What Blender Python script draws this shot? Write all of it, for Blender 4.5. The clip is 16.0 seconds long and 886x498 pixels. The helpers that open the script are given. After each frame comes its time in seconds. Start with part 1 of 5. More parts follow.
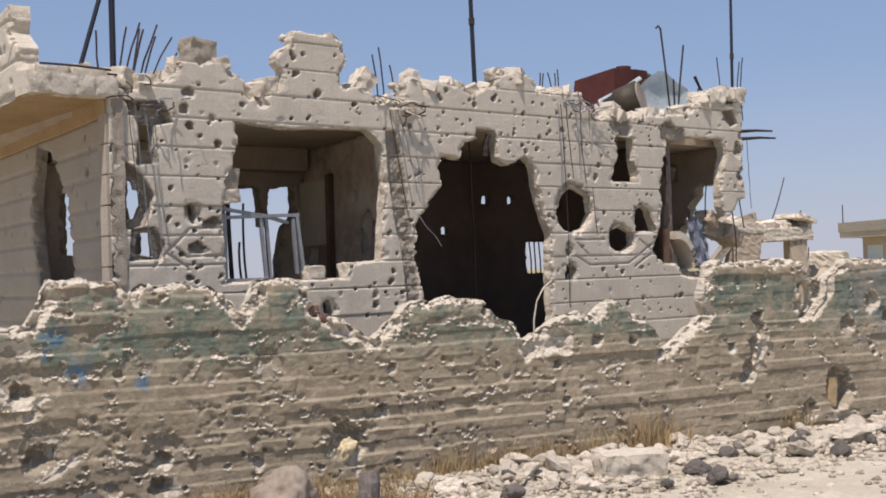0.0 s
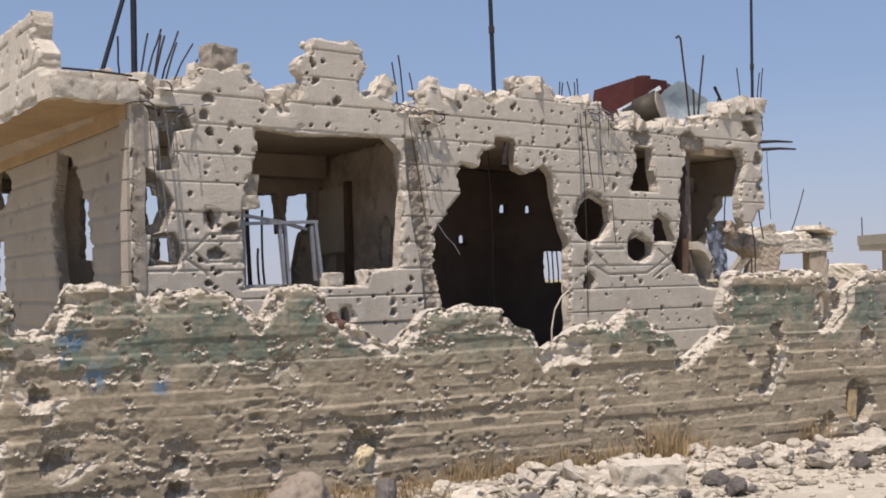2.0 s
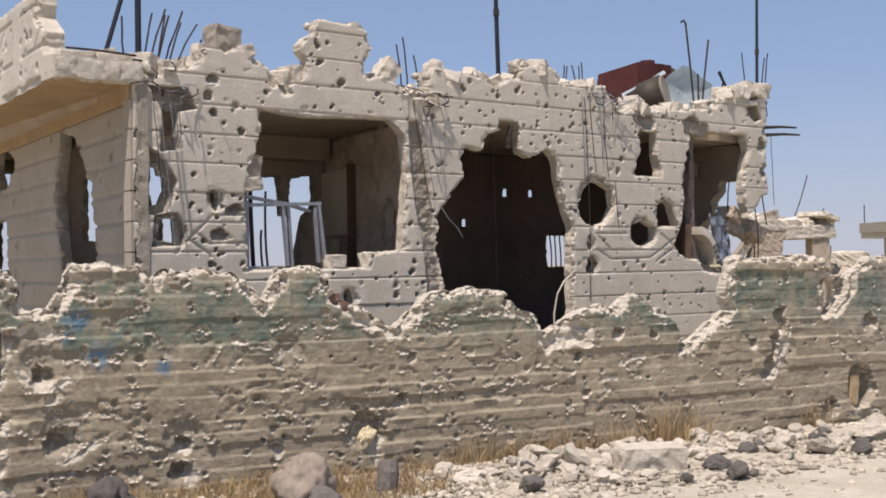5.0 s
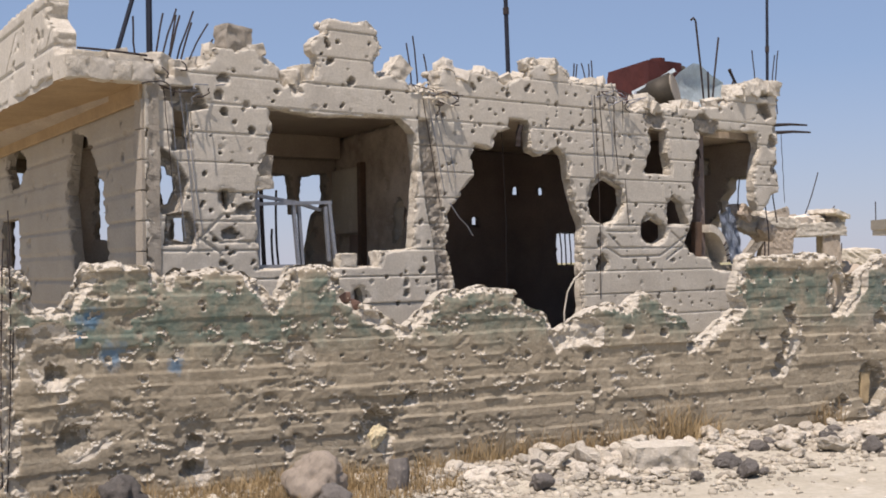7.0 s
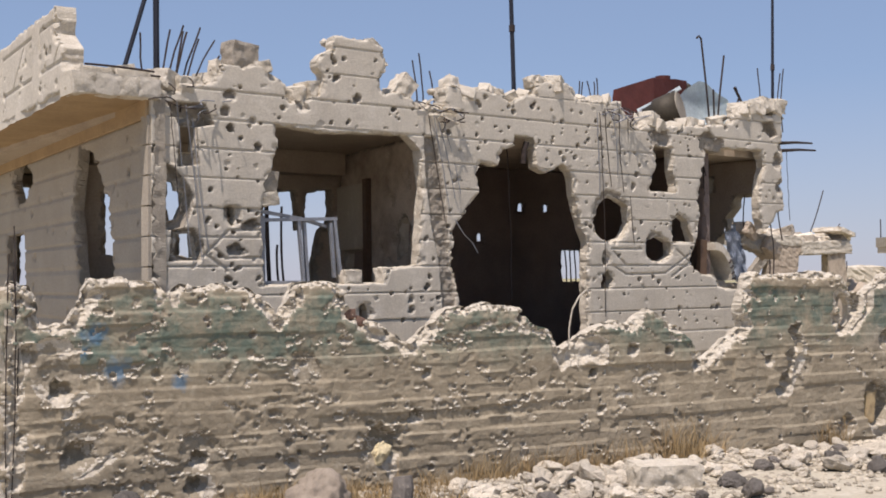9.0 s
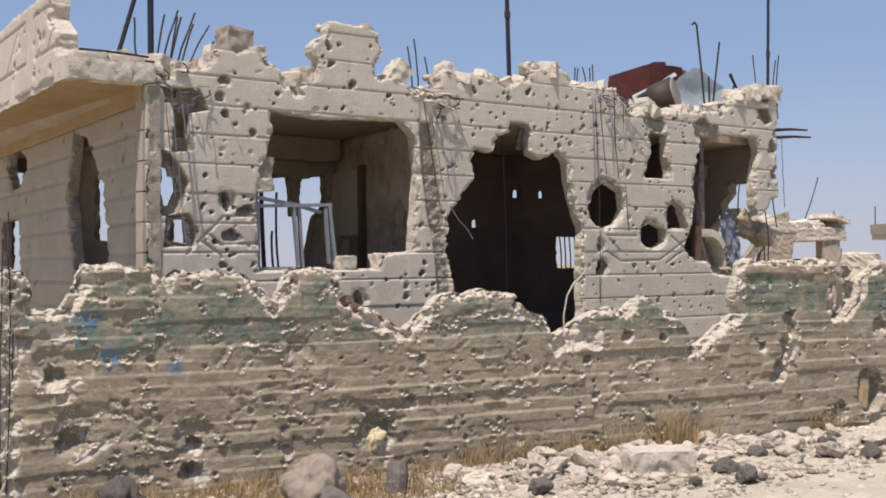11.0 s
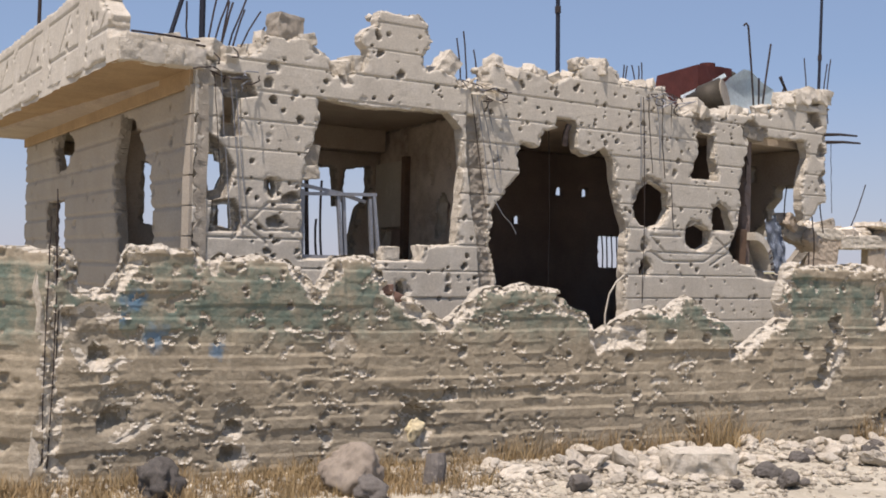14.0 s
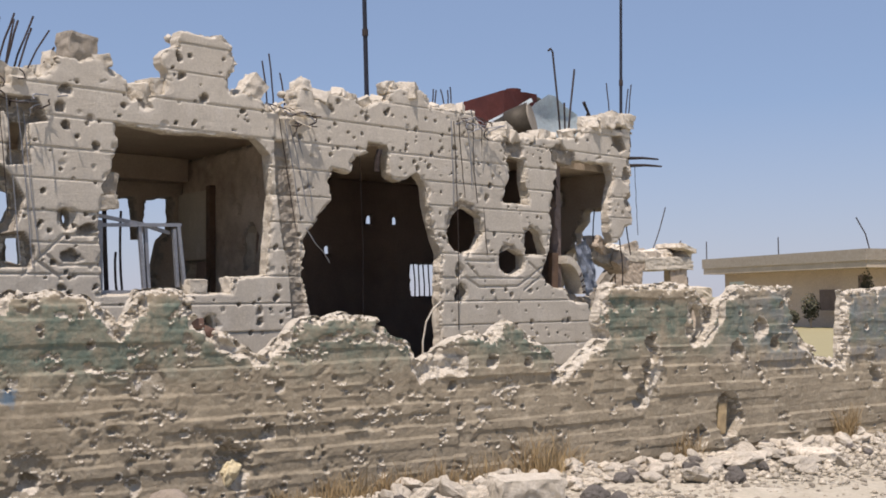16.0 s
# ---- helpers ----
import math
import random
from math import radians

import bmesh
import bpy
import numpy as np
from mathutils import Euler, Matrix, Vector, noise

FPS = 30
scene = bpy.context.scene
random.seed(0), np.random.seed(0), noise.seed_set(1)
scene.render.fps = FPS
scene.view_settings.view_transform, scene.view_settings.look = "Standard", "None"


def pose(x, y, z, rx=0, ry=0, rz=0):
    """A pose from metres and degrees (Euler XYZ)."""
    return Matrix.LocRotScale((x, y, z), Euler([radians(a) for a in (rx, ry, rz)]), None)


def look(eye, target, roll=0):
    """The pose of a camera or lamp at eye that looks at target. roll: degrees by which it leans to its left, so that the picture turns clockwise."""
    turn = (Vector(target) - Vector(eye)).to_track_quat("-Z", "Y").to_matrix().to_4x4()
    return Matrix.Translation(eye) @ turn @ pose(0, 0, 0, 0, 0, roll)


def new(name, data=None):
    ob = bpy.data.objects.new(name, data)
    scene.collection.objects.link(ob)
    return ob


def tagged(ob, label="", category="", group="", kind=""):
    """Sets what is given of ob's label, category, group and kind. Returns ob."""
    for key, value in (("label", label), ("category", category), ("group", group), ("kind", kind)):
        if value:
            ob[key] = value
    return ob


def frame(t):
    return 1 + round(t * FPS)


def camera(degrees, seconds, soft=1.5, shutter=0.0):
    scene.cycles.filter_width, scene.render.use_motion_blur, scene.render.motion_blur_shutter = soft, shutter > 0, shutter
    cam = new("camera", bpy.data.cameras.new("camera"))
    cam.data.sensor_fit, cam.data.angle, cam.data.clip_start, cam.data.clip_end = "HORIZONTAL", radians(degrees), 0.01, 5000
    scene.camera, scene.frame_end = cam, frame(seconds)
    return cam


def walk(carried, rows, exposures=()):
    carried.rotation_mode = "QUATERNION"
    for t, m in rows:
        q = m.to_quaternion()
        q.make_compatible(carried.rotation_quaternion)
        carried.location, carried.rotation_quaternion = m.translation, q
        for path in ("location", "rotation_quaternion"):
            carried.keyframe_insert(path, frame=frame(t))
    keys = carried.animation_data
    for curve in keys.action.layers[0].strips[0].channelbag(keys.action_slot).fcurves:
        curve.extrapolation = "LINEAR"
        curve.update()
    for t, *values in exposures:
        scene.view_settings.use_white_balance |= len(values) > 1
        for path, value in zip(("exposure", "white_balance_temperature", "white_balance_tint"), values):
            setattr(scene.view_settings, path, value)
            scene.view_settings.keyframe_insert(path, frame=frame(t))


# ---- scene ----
cam = camera(41.0, 16.0, soft=1.8)
PATH = [
    (0, (0.052, 0.017, 1.529), (0.121, 2.016, 1.567), -1.8),
    (0.5, (0.046, 0.023, 1.515), (0.101, 2.022, 1.565), -1.7),
    (1, (0.049, 0.022, 1.519), (0.08, 2.021, 1.578), -1.8),
    (1.5, (0.052, 0.022, 1.525), (0.082, 2.021, 1.584), -1.8),
    (2, (0.039, 0.026, 1.514), (0.08, 2.025, 1.569), -1.3),
    (2.5, (0.043, 0.026, 1.522), (0.095, 2.024, 1.576), -1.7),
    (3, (0.055, 0.004, 1.537), (0.134, 2.002, 1.581), -2.1),
    (3.5, (0.055, 0.004, 1.535), (0.142, 2.001, 1.599), -2.1),
    (4, (0.043, 0.013, 1.523), (0.115, 2.011, 1.581), -1.6),
    (4.5, (0.04, 0.018, 1.516), (0.092, 2.016, 1.561), -1.6),
    (5, (0.023, 0.034, 1.493), (0.061, 2.033, 1.523), -0.9),
    (5.2, (0.016, 0.051, 1.49), (0.055, 2.05, 1.515), -0.9),
    (7.3, (0.023, 0.008, 1.512), (0.04, 2.008, 1.538), -1.0),
    (7.5, (0.021, 0.015, 1.52), (0.036, 2.014, 1.554), -1.0),
    (8, (0.019, 0.006, 1.52), (0.031, 2.005, 1.572), -0.8),
    (10.5, (0.012, 0.012, 1.521), (0.028, 2.011, 1.56), -0.6),
    (11, (0.017, 0.008, 1.52), (0.039, 2.008, 1.548), -0.6),
    (11.5, (0.013, 0.011, 1.52), (0.04, 2.011, 1.546), -0.5),
    (12, (0.017, 0.008, 1.517), (0.025, 2.007, 1.556), -0.5),
    (12.5, (0.012, 0.003, 1.509), (0.011, 2.003, 1.56), -0.2),
    (13, (-0.003, 0.019, 1.494), (-0.025, 2.018, 1.533), 0.2),
    (13.5, (-0.021, 0.031, 1.47), (-0.059, 2.031, 1.499), 0.6),
    (14, (-0.047, 0.052, 1.47), (-0.086, 2.051, 1.495), 1.3),
    (14.5, (-0.073, 0.148, 1.442), (-0.1, 2.147, 1.481), 2.9),
    (15, (-0.059, 0.196, 1.441), (0.068, 2.188, 1.569), 2.7),
    (15.5, (-0.13, 0.269, 1.447), (0.109, 2.251, 1.562), 1.3),
    (16, (-0.134, 0.434, 1.421), (0.158, 2.411, 1.506), -0.6),
]
walk(cam, [(t, look(eye, target, roll)) for t, eye, target, roll in PATH], exposures=[(0.0, 0.03, 6550, 20), (4.0, 0.05, 6550, 20), (5.0, 0.08, 6550, 20), (14.0, 0.07, 6550, 20), (16.0, 0.05, 6550, 20)])

# ---- world, sun ----
SUN_EL, SUN_AZ = radians(67), radians(203)
world = bpy.data.worlds.new("world")
scene.world = world
world.use_nodes = True
wn = world.node_tree
sky = wn.nodes.new("ShaderNodeTexSky")
sky.sky_type, sky.sun_disc = "NISHITA", False
sky.sun_elevation, sky.sun_rotation = SUN_EL, SUN_AZ
sky.air_density, sky.dust_density, sky.ozone_density = 1.0, 0.3, 2.6
sky.altitude = 900
wn.nodes["Background"].inputs["Strength"].default_value = 0.098
haze = wn.nodes.new("ShaderNodeMix")
haze.data_type = "RGBA"
haze.inputs[0].default_value = 0.55
haze.inputs[7].default_value = (2.98, 4.3, 6.2, 1.0)
wn.links.new(sky.outputs[0], haze.inputs[6])
low = wn.nodes.new("ShaderNodeMapRange")
low.inputs["From Min"].default_value, low.inputs["From Max"].default_value = 0.16, 0.0
low.inputs["To Min"].default_value, low.inputs["To Max"].default_value = 0.0, 0.6
sky_at, sky_z = wn.nodes.new("ShaderNodeTexCoord"), wn.nodes.new("ShaderNodeSeparateXYZ")
wn.links.new(sky_at.outputs["Generated"], sky_z.inputs[0])
wn.links.new(sky_z.outputs[2], low.inputs["Value"])
dust = wn.nodes.new("ShaderNodeMix")
dust.data_type = "RGBA"
dust.inputs[7].default_value = (4.6, 4.9, 5.7, 1.0)
wn.links.new(low.outputs[0], dust.inputs[0])
wn.links.new(haze.outputs[2], dust.inputs[6])
wn.links.new(dust.outputs[2], wn.nodes["Background"].inputs["Color"])
sun = new("sun", bpy.data.lights.new("sun", "SUN"))
sun.data.energy, sun.data.angle, sun.data.color = 5.2, radians(0.53), (1.0, 0.945, 0.85)
toward = Vector((math.sin(SUN_AZ) * math.cos(SUN_EL), math.cos(SUN_AZ) * math.cos(SUN_EL), math.sin(SUN_EL)))
sun.matrix_world = look(toward * 50, (0, 0, 0))


# ---- small tools ----
def hashed(ix, iz, seed):
    h = (ix.astype(np.int64) * 374761393 + iz.astype(np.int64) * 668265263 + seed * 1442695041) & 0x7FFFFFFF
    h = ((h ^ (h >> 13)) * 1274126177) & 0x7FFFFFFF
    return ((h ^ (h >> 16)) & 0xFFFF) / 32767.5 - 1.0


def vnoise(x, z, size, seed=0):
    """Smooth value noise in -1..1, with features of that size."""
    x, z = x / size + 1000.0, z / size + 1000.0
    ix, iz = np.floor(x), np.floor(z)
    fx, fz = x - ix, z - iz
    fx, fz = fx * fx * (3 - 2 * fx), fz * fz * (3 - 2 * fz)
    a, b = hashed(ix, iz, seed), hashed(ix + 1, iz, seed)
    c, d = hashed(ix, iz + 1, seed), hashed(ix + 1, iz + 1, seed)
    return (a * (1 - fx) + b * fx) * (1 - fz) + (c * (1 - fx) + d * fx) * fz


def fnoise(x, z, size, seed=0, octaves=3):
    total, amp = 0.0, 1.0
    for k in range(octaves):
        total = total + amp * vnoise(x, z, size / 2 ** k, seed + 17 * k)
        amp *= 0.55
    return total / 1.6


def inside(poly, x, z):
    """Signed distance to a polygon, positive inside."""
    p = np.array(poly, float)
    q = np.roll(p, -1, axis=0)
    best, odd = np.full(x.shape, 1e9), np.zeros(x.shape, bool)
    for (ax, az), (bx, bz) in zip(p, q):
        ex, ez = bx - ax, bz - az
        k = np.clip(((x - ax) * ex + (z - az) * ez) / (ex * ex + ez * ez + 1e-12), 0, 1)
        best = np.minimum(best, np.hypot(x - ax - k * ex, z - az - k * ez))
        if az != bz:
            odd ^= ((az > z) != (bz > z)) & (x < ax + (z - az) * ex / ez)
    return np.where(odd, best, -best)


def mesh_from(name, verts, faces, mats=(), index=None, smooth=None):
    me = bpy.data.meshes.new(name)
    verts, faces = np.asarray(verts, np.float32), np.asarray(faces, np.int32)
    me.vertices.add(len(verts))
    me.vertices.foreach_set("co", verts.ravel())
    n, w = faces.shape
    me.loops.add(n * w)
    me.loops.foreach_set("vertex_index", faces.ravel())
    me.polygons.add(n)
    me.polygons.foreach_set("loop_start", np.arange(0, n * w, w, dtype=np.int32))
    for m in mats:
        me.materials.append(m)
    if index is not None:
        me.polygons.foreach_set("material_index", np.asarray(index, np.int32))
    if smooth is not None:
        me.polygons.foreach_set("use_smooth", np.asarray(smooth, bool))
    me.update(calc_edges=True)
    me.validate()
    return me


def child(ob, parent, m=None):
    ob.parent = parent
    if m is not None:
        ob.matrix_local = m
    return ob


def part(name, bm, material, parent, label="", m=None, smooth=False):
    me = bpy.data.meshes.new(name)
    bmesh.ops.recalc_face_normals(bm, faces=bm.faces)
    for f in bm.faces:
        f.smooth = smooth
    bm.to_mesh(me)
    bm.free()
    me.materials.append(material)
    ob = new(name, me)
    if parent:
        child(ob, parent, m)
    elif m is not None:
        ob.matrix_world = m
    return tagged(ob, label)


def empty(name, m, label, category, group=""):
    ob = new(name)
    ob.matrix_world = m
    return tagged(ob, label, category, group)


def box(bm, x0, x1, y0, y1, z0, z1, bevel=0.0, m=None):
    made = bmesh.ops.create_cube(bm, size=1.0, matrix=Matrix.Translation(((x0 + x1) / 2, (y0 + y1) / 2, (z0 + z1) / 2)) @ Matrix.Diagonal((x1 - x0, y1 - y0, z1 - z0, 1)))
    vs = made["verts"]
    if bevel:
        es = list({e for v in vs for e in v.link_edges})
        out = bmesh.ops.bevel(bm, geom=es, offset=bevel, segments=2, affect="EDGES", profile=0.6)
        vs = list({v for f in out["faces"] for v in f.verts} | {v for v in vs if v.is_valid})
    if m is not None:
        bmesh.ops.transform(bm, matrix=m, verts=vs)
    return bm


def tube(bm, points, r, sides=6, r_end=None):
    pts = [Vector(p) for p in points]
    rings = []
    for k, p in enumerate(pts):
        d = (pts[min(k + 1, len(pts) - 1)] - pts[max(k - 1, 0)]).normalized()
        a = d.orthogonal().normalized() if not rings else (last - d * last.dot(d)).normalized()
        last = a
        b = d.cross(a)
        rk = r if r_end is None else r + (r_end - r) * k / (len(pts) - 1)
        rings.append([bm.verts.new(p + rk * (a * math.cos(t) + b * math.sin(t))) for t in (2 * math.pi * i / sides for i in range(sides))])
    for u, v in zip(rings, rings[1:]):
        for i in range(sides):
            bm.faces.new((u[i], u[(i + 1) % sides], v[(i + 1) % sides], v[i]))
    bm.faces.new(rings[0][::-1])
    bm.faces.new(rings[-1])
    return bm


def bent(a, b, sag, rng, n=6):
    """A bent line from a to b."""
    a, b = Vector(a), Vector(b)
    off = Vector((rng.uniform(-1, 1), rng.uniform(-1, 1), rng.uniform(-0.3, 0.3))) * sag
    wob = [Vector((rng.uniform(-1, 1), rng.uniform(-1, 1), 0)) * sag * 0.15 for _ in range(n + 1)]
    return [a.lerp(b, k / n) + off * math.sin(math.pi * k / n) + wob[k] * (0 < k < n) for k in range(n + 1)]


# ---- materials ----
def shader(name, base, dark, light=None, size=0.6, fine=40.0, rough=0.9, bump=0.4, bump_scale=60.0, metal=0.0, dark_amount=0.55, random_tone=0.0, island_tone=0.0):
    m = bpy.data.materials.new(name)
    m.use_nodes = True
    nt = m.node_tree
    bs = nt.nodes["Principled BSDF"]
    bs.inputs["Roughness"].default_value, bs.inputs["Metallic"].default_value = rough, metal
    bs.inputs["Specular IOR Level"].default_value = 0.25
    tc = nt.nodes.new("ShaderNodeTexCoord")

    def noise_node(scale, detail=6.0, roughness=0.6):
        n = nt.nodes.new("ShaderNodeTexNoise")
        n.inputs["Scale"].default_value, n.inputs["Detail"].default_value, n.inputs["Roughness"].default_value = scale, detail, roughness
        nt.links.new(tc.outputs["Object"], n.inputs["Vector"])
        return n

    def ramp(fac, a, b):
        r = nt.nodes.new("ShaderNodeMapRange")
        r.inputs["From Min"].default_value, r.inputs["From Max"].default_value = a, b
        nt.links.new(fac, r.inputs["Value"])
        return r.outputs[0]

    def mix(fac, a, b, kind="MIX"):
        x = nt.nodes.new("ShaderNodeMix")
        x.data_type, x.blend_type = "RGBA", kind
        for sock, v in ((x.inputs[0], fac), (x.inputs[6], a), (x.inputs[7], b)):
            if isinstance(v, (int, float)):
                sock.default_value = v
            elif isinstance(v, tuple):
                sock.default_value = (*v, 1.0)
            else:
                nt.links.new(v, sock)
        return x.outputs[2]

    big, small = noise_node(1 / size, 7.0, 0.65), noise_node(fine, 4.0)
    big_f = ramp(big.outputs[0], 0.38, 0.66)
    scaled = nt.nodes.new("ShaderNodeMath")
    scaled.operation = "MULTIPLY"
    scaled.inputs[1].default_value = dark_amount
    nt.links.new(big_f, scaled.inputs[0])
    col = mix(scaled.outputs[0], base, dark)
    if light:
        col = mix(ramp(noise_node(3.1 / size, 5.0).outputs[0], 0.55, 0.72), col, light)
    grain = ramp(small.outputs[0], 0.25, 0.75)
    grey = nt.nodes.new("ShaderNodeMapRange")
    grey.inputs["To Min"].default_value, grey.inputs["To Max"].default_value = 0.84, 1.12
    nt.links.new(grain, grey.inputs["Value"])
    comb = nt.nodes.new("ShaderNodeCombineColor")
    for i in range(3):
        nt.links.new(grey.outputs[0], comb.inputs[i])
    col = mix(1.0, col, comb.outputs[0], "MULTIPLY")
    if random_tone:
        info = nt.nodes.new("ShaderNodeObjectInfo")
        rr = nt.nodes.new("ShaderNodeMapRange")
        rr.inputs["To Min"].default_value, rr.inputs["To Max"].default_value = 1 - random_tone, 1 + random_tone * 0.4
        nt.links.new(info.outputs["Random"], rr.inputs["Value"])
        cc = nt.nodes.new("ShaderNodeCombineColor")
        for i in range(3):
            nt.links.new(rr.outputs[0], cc.inputs[i])
        col = mix(1.0, col, cc.outputs[0], "MULTIPLY")
    if island_tone:
        geo = nt.nodes.new("ShaderNodeNewGeometry")
        rr = nt.nodes.new("ShaderNodeMapRange")
        rr.inputs["To Min"].default_value, rr.inputs["To Max"].default_value = 1 - island_tone, 1.12
        nt.links.new(geo.outputs["Random Per Island"], rr.inputs["Value"])
        cc = nt.nodes.new("ShaderNodeCombineColor")
        for i in range(3):
            nt.links.new(rr.outputs[0], cc.inputs[i])
        col = mix(1.0, col, cc.outputs[0], "MULTIPLY")
    nt.links.new(col, bs.inputs["Base Color"])
    if bump:
        b = nt.nodes.new("ShaderNodeBump")
        b.inputs["Strength"].default_value, b.inputs["Distance"].default_value = bump, 0.02
        nt.links.new(noise_node(bump_scale, 6.0, 0.7).outputs[0], b.inputs["Height"])
        nt.links.new(b.outputs[0], bs.inputs["Normal"])
    return m, nt, col, bs, mix, ramp, noise_node, tc


def paint(tools, spots, band):
    """Worn paint over a surface: a band of green by height, and sprayed blue spots (x, z, radius)."""
    m, nt, col, bs, mix, ramp, noise_node, tc = tools

    def calc(op, a, b=0.0):
        n = nt.nodes.new("ShaderNodeMath")
        n.operation = op
        for s, v in zip(n.inputs, (a, b)):
            if isinstance(v, (int, float)):
                s.default_value = v
            else:
                nt.links.new(v, s)
        return n.outputs[0]

    sep = nt.nodes.new("ShaderNodeSeparateXYZ")
    nt.links.new(tc.outputs["Object"], sep.inputs[0])
    x, z = sep.outputs[0], sep.outputs[2]
    ragged = calc("MULTIPLY", calc("SUBTRACT", noise_node(2.3, 6.0).outputs[0], 0.5), 0.55)
    zz = calc("ADD", z, ragged)
    lo, hi = band
    mask = calc("MULTIPLY", ramp(zz, lo - 0.12, lo + 0.1), ramp(zz, hi + 0.06, hi - 0.04))
    mask = calc("MULTIPLY", mask, ramp(noise_node(2.6, 8.0, 0.72).outputs[0], 0.36, 0.56))
    mask = calc("MULTIPLY", mask, ramp(noise_node(11.0, 6.0, 0.7).outputs[0], 0.22, 0.52))
    col = mix(calc("MULTIPLY", mask, 0.95), col, (0.125, 0.165, 0.13))
    far = calc("MULTIPLY", ramp(x, 7.4, 8.6), calc("MULTIPLY", ramp(zz, 0.65, 0.8), ramp(noise_node(5.0, 6.0).outputs[0], 0.42, 0.55)))
    col = mix(calc("MULTIPLY", far, 0.5), col, (0.16, 0.19, 0.22))
    for sx, sz, r in spots:
        d = calc("SQRT", calc("ADD", calc("POWER", calc("SUBTRACT", x, sx), 2.0), calc("POWER", calc("MULTIPLY", calc("SUBTRACT", z, sz), 1.2), 2.0)))
        d = calc("ADD", d, calc("MULTIPLY", calc("SUBTRACT", noise_node(14.0, 5.0).outputs[0], 0.5), 0.22))
        col = mix(calc("MULTIPLY", ramp(d, r, r * 0.3), 0.7), col, (0.09, 0.2, 0.31))
    nt.links.new(col, bs.inputs["Base Color"])
    return m


def streaks(tools):
    """Grey rain streaks and dusty blotches on old concrete."""
    m, nt, col, bs, mix, ramp, noise_node, tc = tools
    stretch = nt.nodes.new("ShaderNodeMapping")
    stretch.inputs["Scale"].default_value = (5.0, 5.0, 0.55)
    nt.links.new(tc.outputs["Object"], stretch.inputs["Vector"])
    n = noise_node(1.0, 6.0, 0.65)
    nt.links.new(stretch.outputs[0], n.inputs["Vector"])
    half = nt.nodes.new("ShaderNodeMath")
    half.operation = "MULTIPLY"
    half.inputs[1].default_value = 0.32
    nt.links.new(ramp(n.outputs[0], 0.52, 0.70), half.inputs[0])
    nt.links.new(mix(half.outputs[0], col, (0.34, 0.305, 0.26)), bs.inputs["Base Color"])
    return m


FACADE = streaks(shader("cast_concrete", (0.56, 0.51, 0.422), (0.44, 0.392, 0.316), (0.62, 0.57, 0.485), 0.7, 45.0, bump=0.45))
BROKEN = shader("broken_concrete", (0.59, 0.535, 0.44), (0.38, 0.325, 0.24), (0.68, 0.635, 0.55), 0.12, 70.0, bump=0.9, bump_scale=45.0)[0]
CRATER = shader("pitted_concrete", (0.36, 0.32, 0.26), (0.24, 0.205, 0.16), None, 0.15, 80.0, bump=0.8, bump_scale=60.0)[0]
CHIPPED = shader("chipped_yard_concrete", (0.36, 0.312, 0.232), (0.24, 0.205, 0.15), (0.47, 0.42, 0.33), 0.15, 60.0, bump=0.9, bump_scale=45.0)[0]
YARD = paint(shader("yard_wall_concrete", (0.385, 0.325, 0.232), (0.25, 0.21, 0.147), (0.46, 0.4, 0.297), 0.3, 30.0, bump=0.6, bump_scale=40.0, dark_amount=0.85),
             [(0.53, 1.17, 0.11), (0.67, 0.93, 0.13), (0.42, 1.06, 0.07), (1.09, 0.84, 0.08)], (0.95, 1.40))
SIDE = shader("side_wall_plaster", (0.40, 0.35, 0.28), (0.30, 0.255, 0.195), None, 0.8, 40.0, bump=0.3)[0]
# brown for under the eave: shade and warm bounce put into the colour
EAVE = shader("eave_shade_brown", (0.40, 0.28, 0.155), (0.24, 0.16, 0.085), None, 0.5, 40.0, bump=0.3)[0]
ROOM = shader("interior_plaster", (0.46, 0.385, 0.30), (0.30, 0.24, 0.185), None, 0.5, 40.0, bump=0.3)[0]
PLASTER = shader("pale_room_plaster", (0.62, 0.53, 0.43), (0.25, 0.19, 0.14), None, 0.5, 40.0, bump=0.35, dark_amount=0.85)[0]
# darker copy of the room plaster, with shade put into its colour
UNLIT = shader("unlit_room_tone", (0.22, 0.17, 0.145), (0.13, 0.10, 0.085), None, 0.5, 40.0, bump=0.3)[0]
STEEL = shader("rusty_rebar", (0.06, 0.045, 0.04), (0.03, 0.025, 0.022), None, 0.05, 60.0, rough=0.7, bump=0.3, metal=0.3)[0]
MAST = shader("dark_mast_steel", (0.03, 0.033, 0.045), (0.018, 0.02, 0.028), None, 0.3, 30.0, rough=0.6, bump=0.1, metal=0.3)[0]
GREY_STEEL = shader("grey_steel", (0.3, 0.31, 0.33), (0.17, 0.17, 0.18), None, 0.1, 60.0, rough=0.5, bump=0.1, metal=0.4)[0]
TANK_RED = shader("rust_red_sheet", (0.105, 0.032, 0.026), (0.06, 0.02, 0.017), None, 0.3, 30.0, rough=0.6, bump=0.15, metal=0.2)[0]
BARREL = shader("dark_barrel", (0.06, 0.05, 0.035), (0.03, 0.025, 0.018), None, 0.2, 30.0, rough=0.6, bump=0.2, metal=0.2)[0]
PALE_SHEET = shader("pale_sheet", (0.66, 0.75, 0.77), (0.54, 0.62, 0.64), None, 0.3, 30.0, rough=0.5, bump=0.1)[0]
GRAVEL = shader("mixed_gravel", (0.53, 0.47, 0.37), (0.36, 0.3, 0.22), (0.7, 0.65, 0.55), 0.15, 40.0, bump=0.6, bump_scale=40.0, island_tone=0.55)[0]
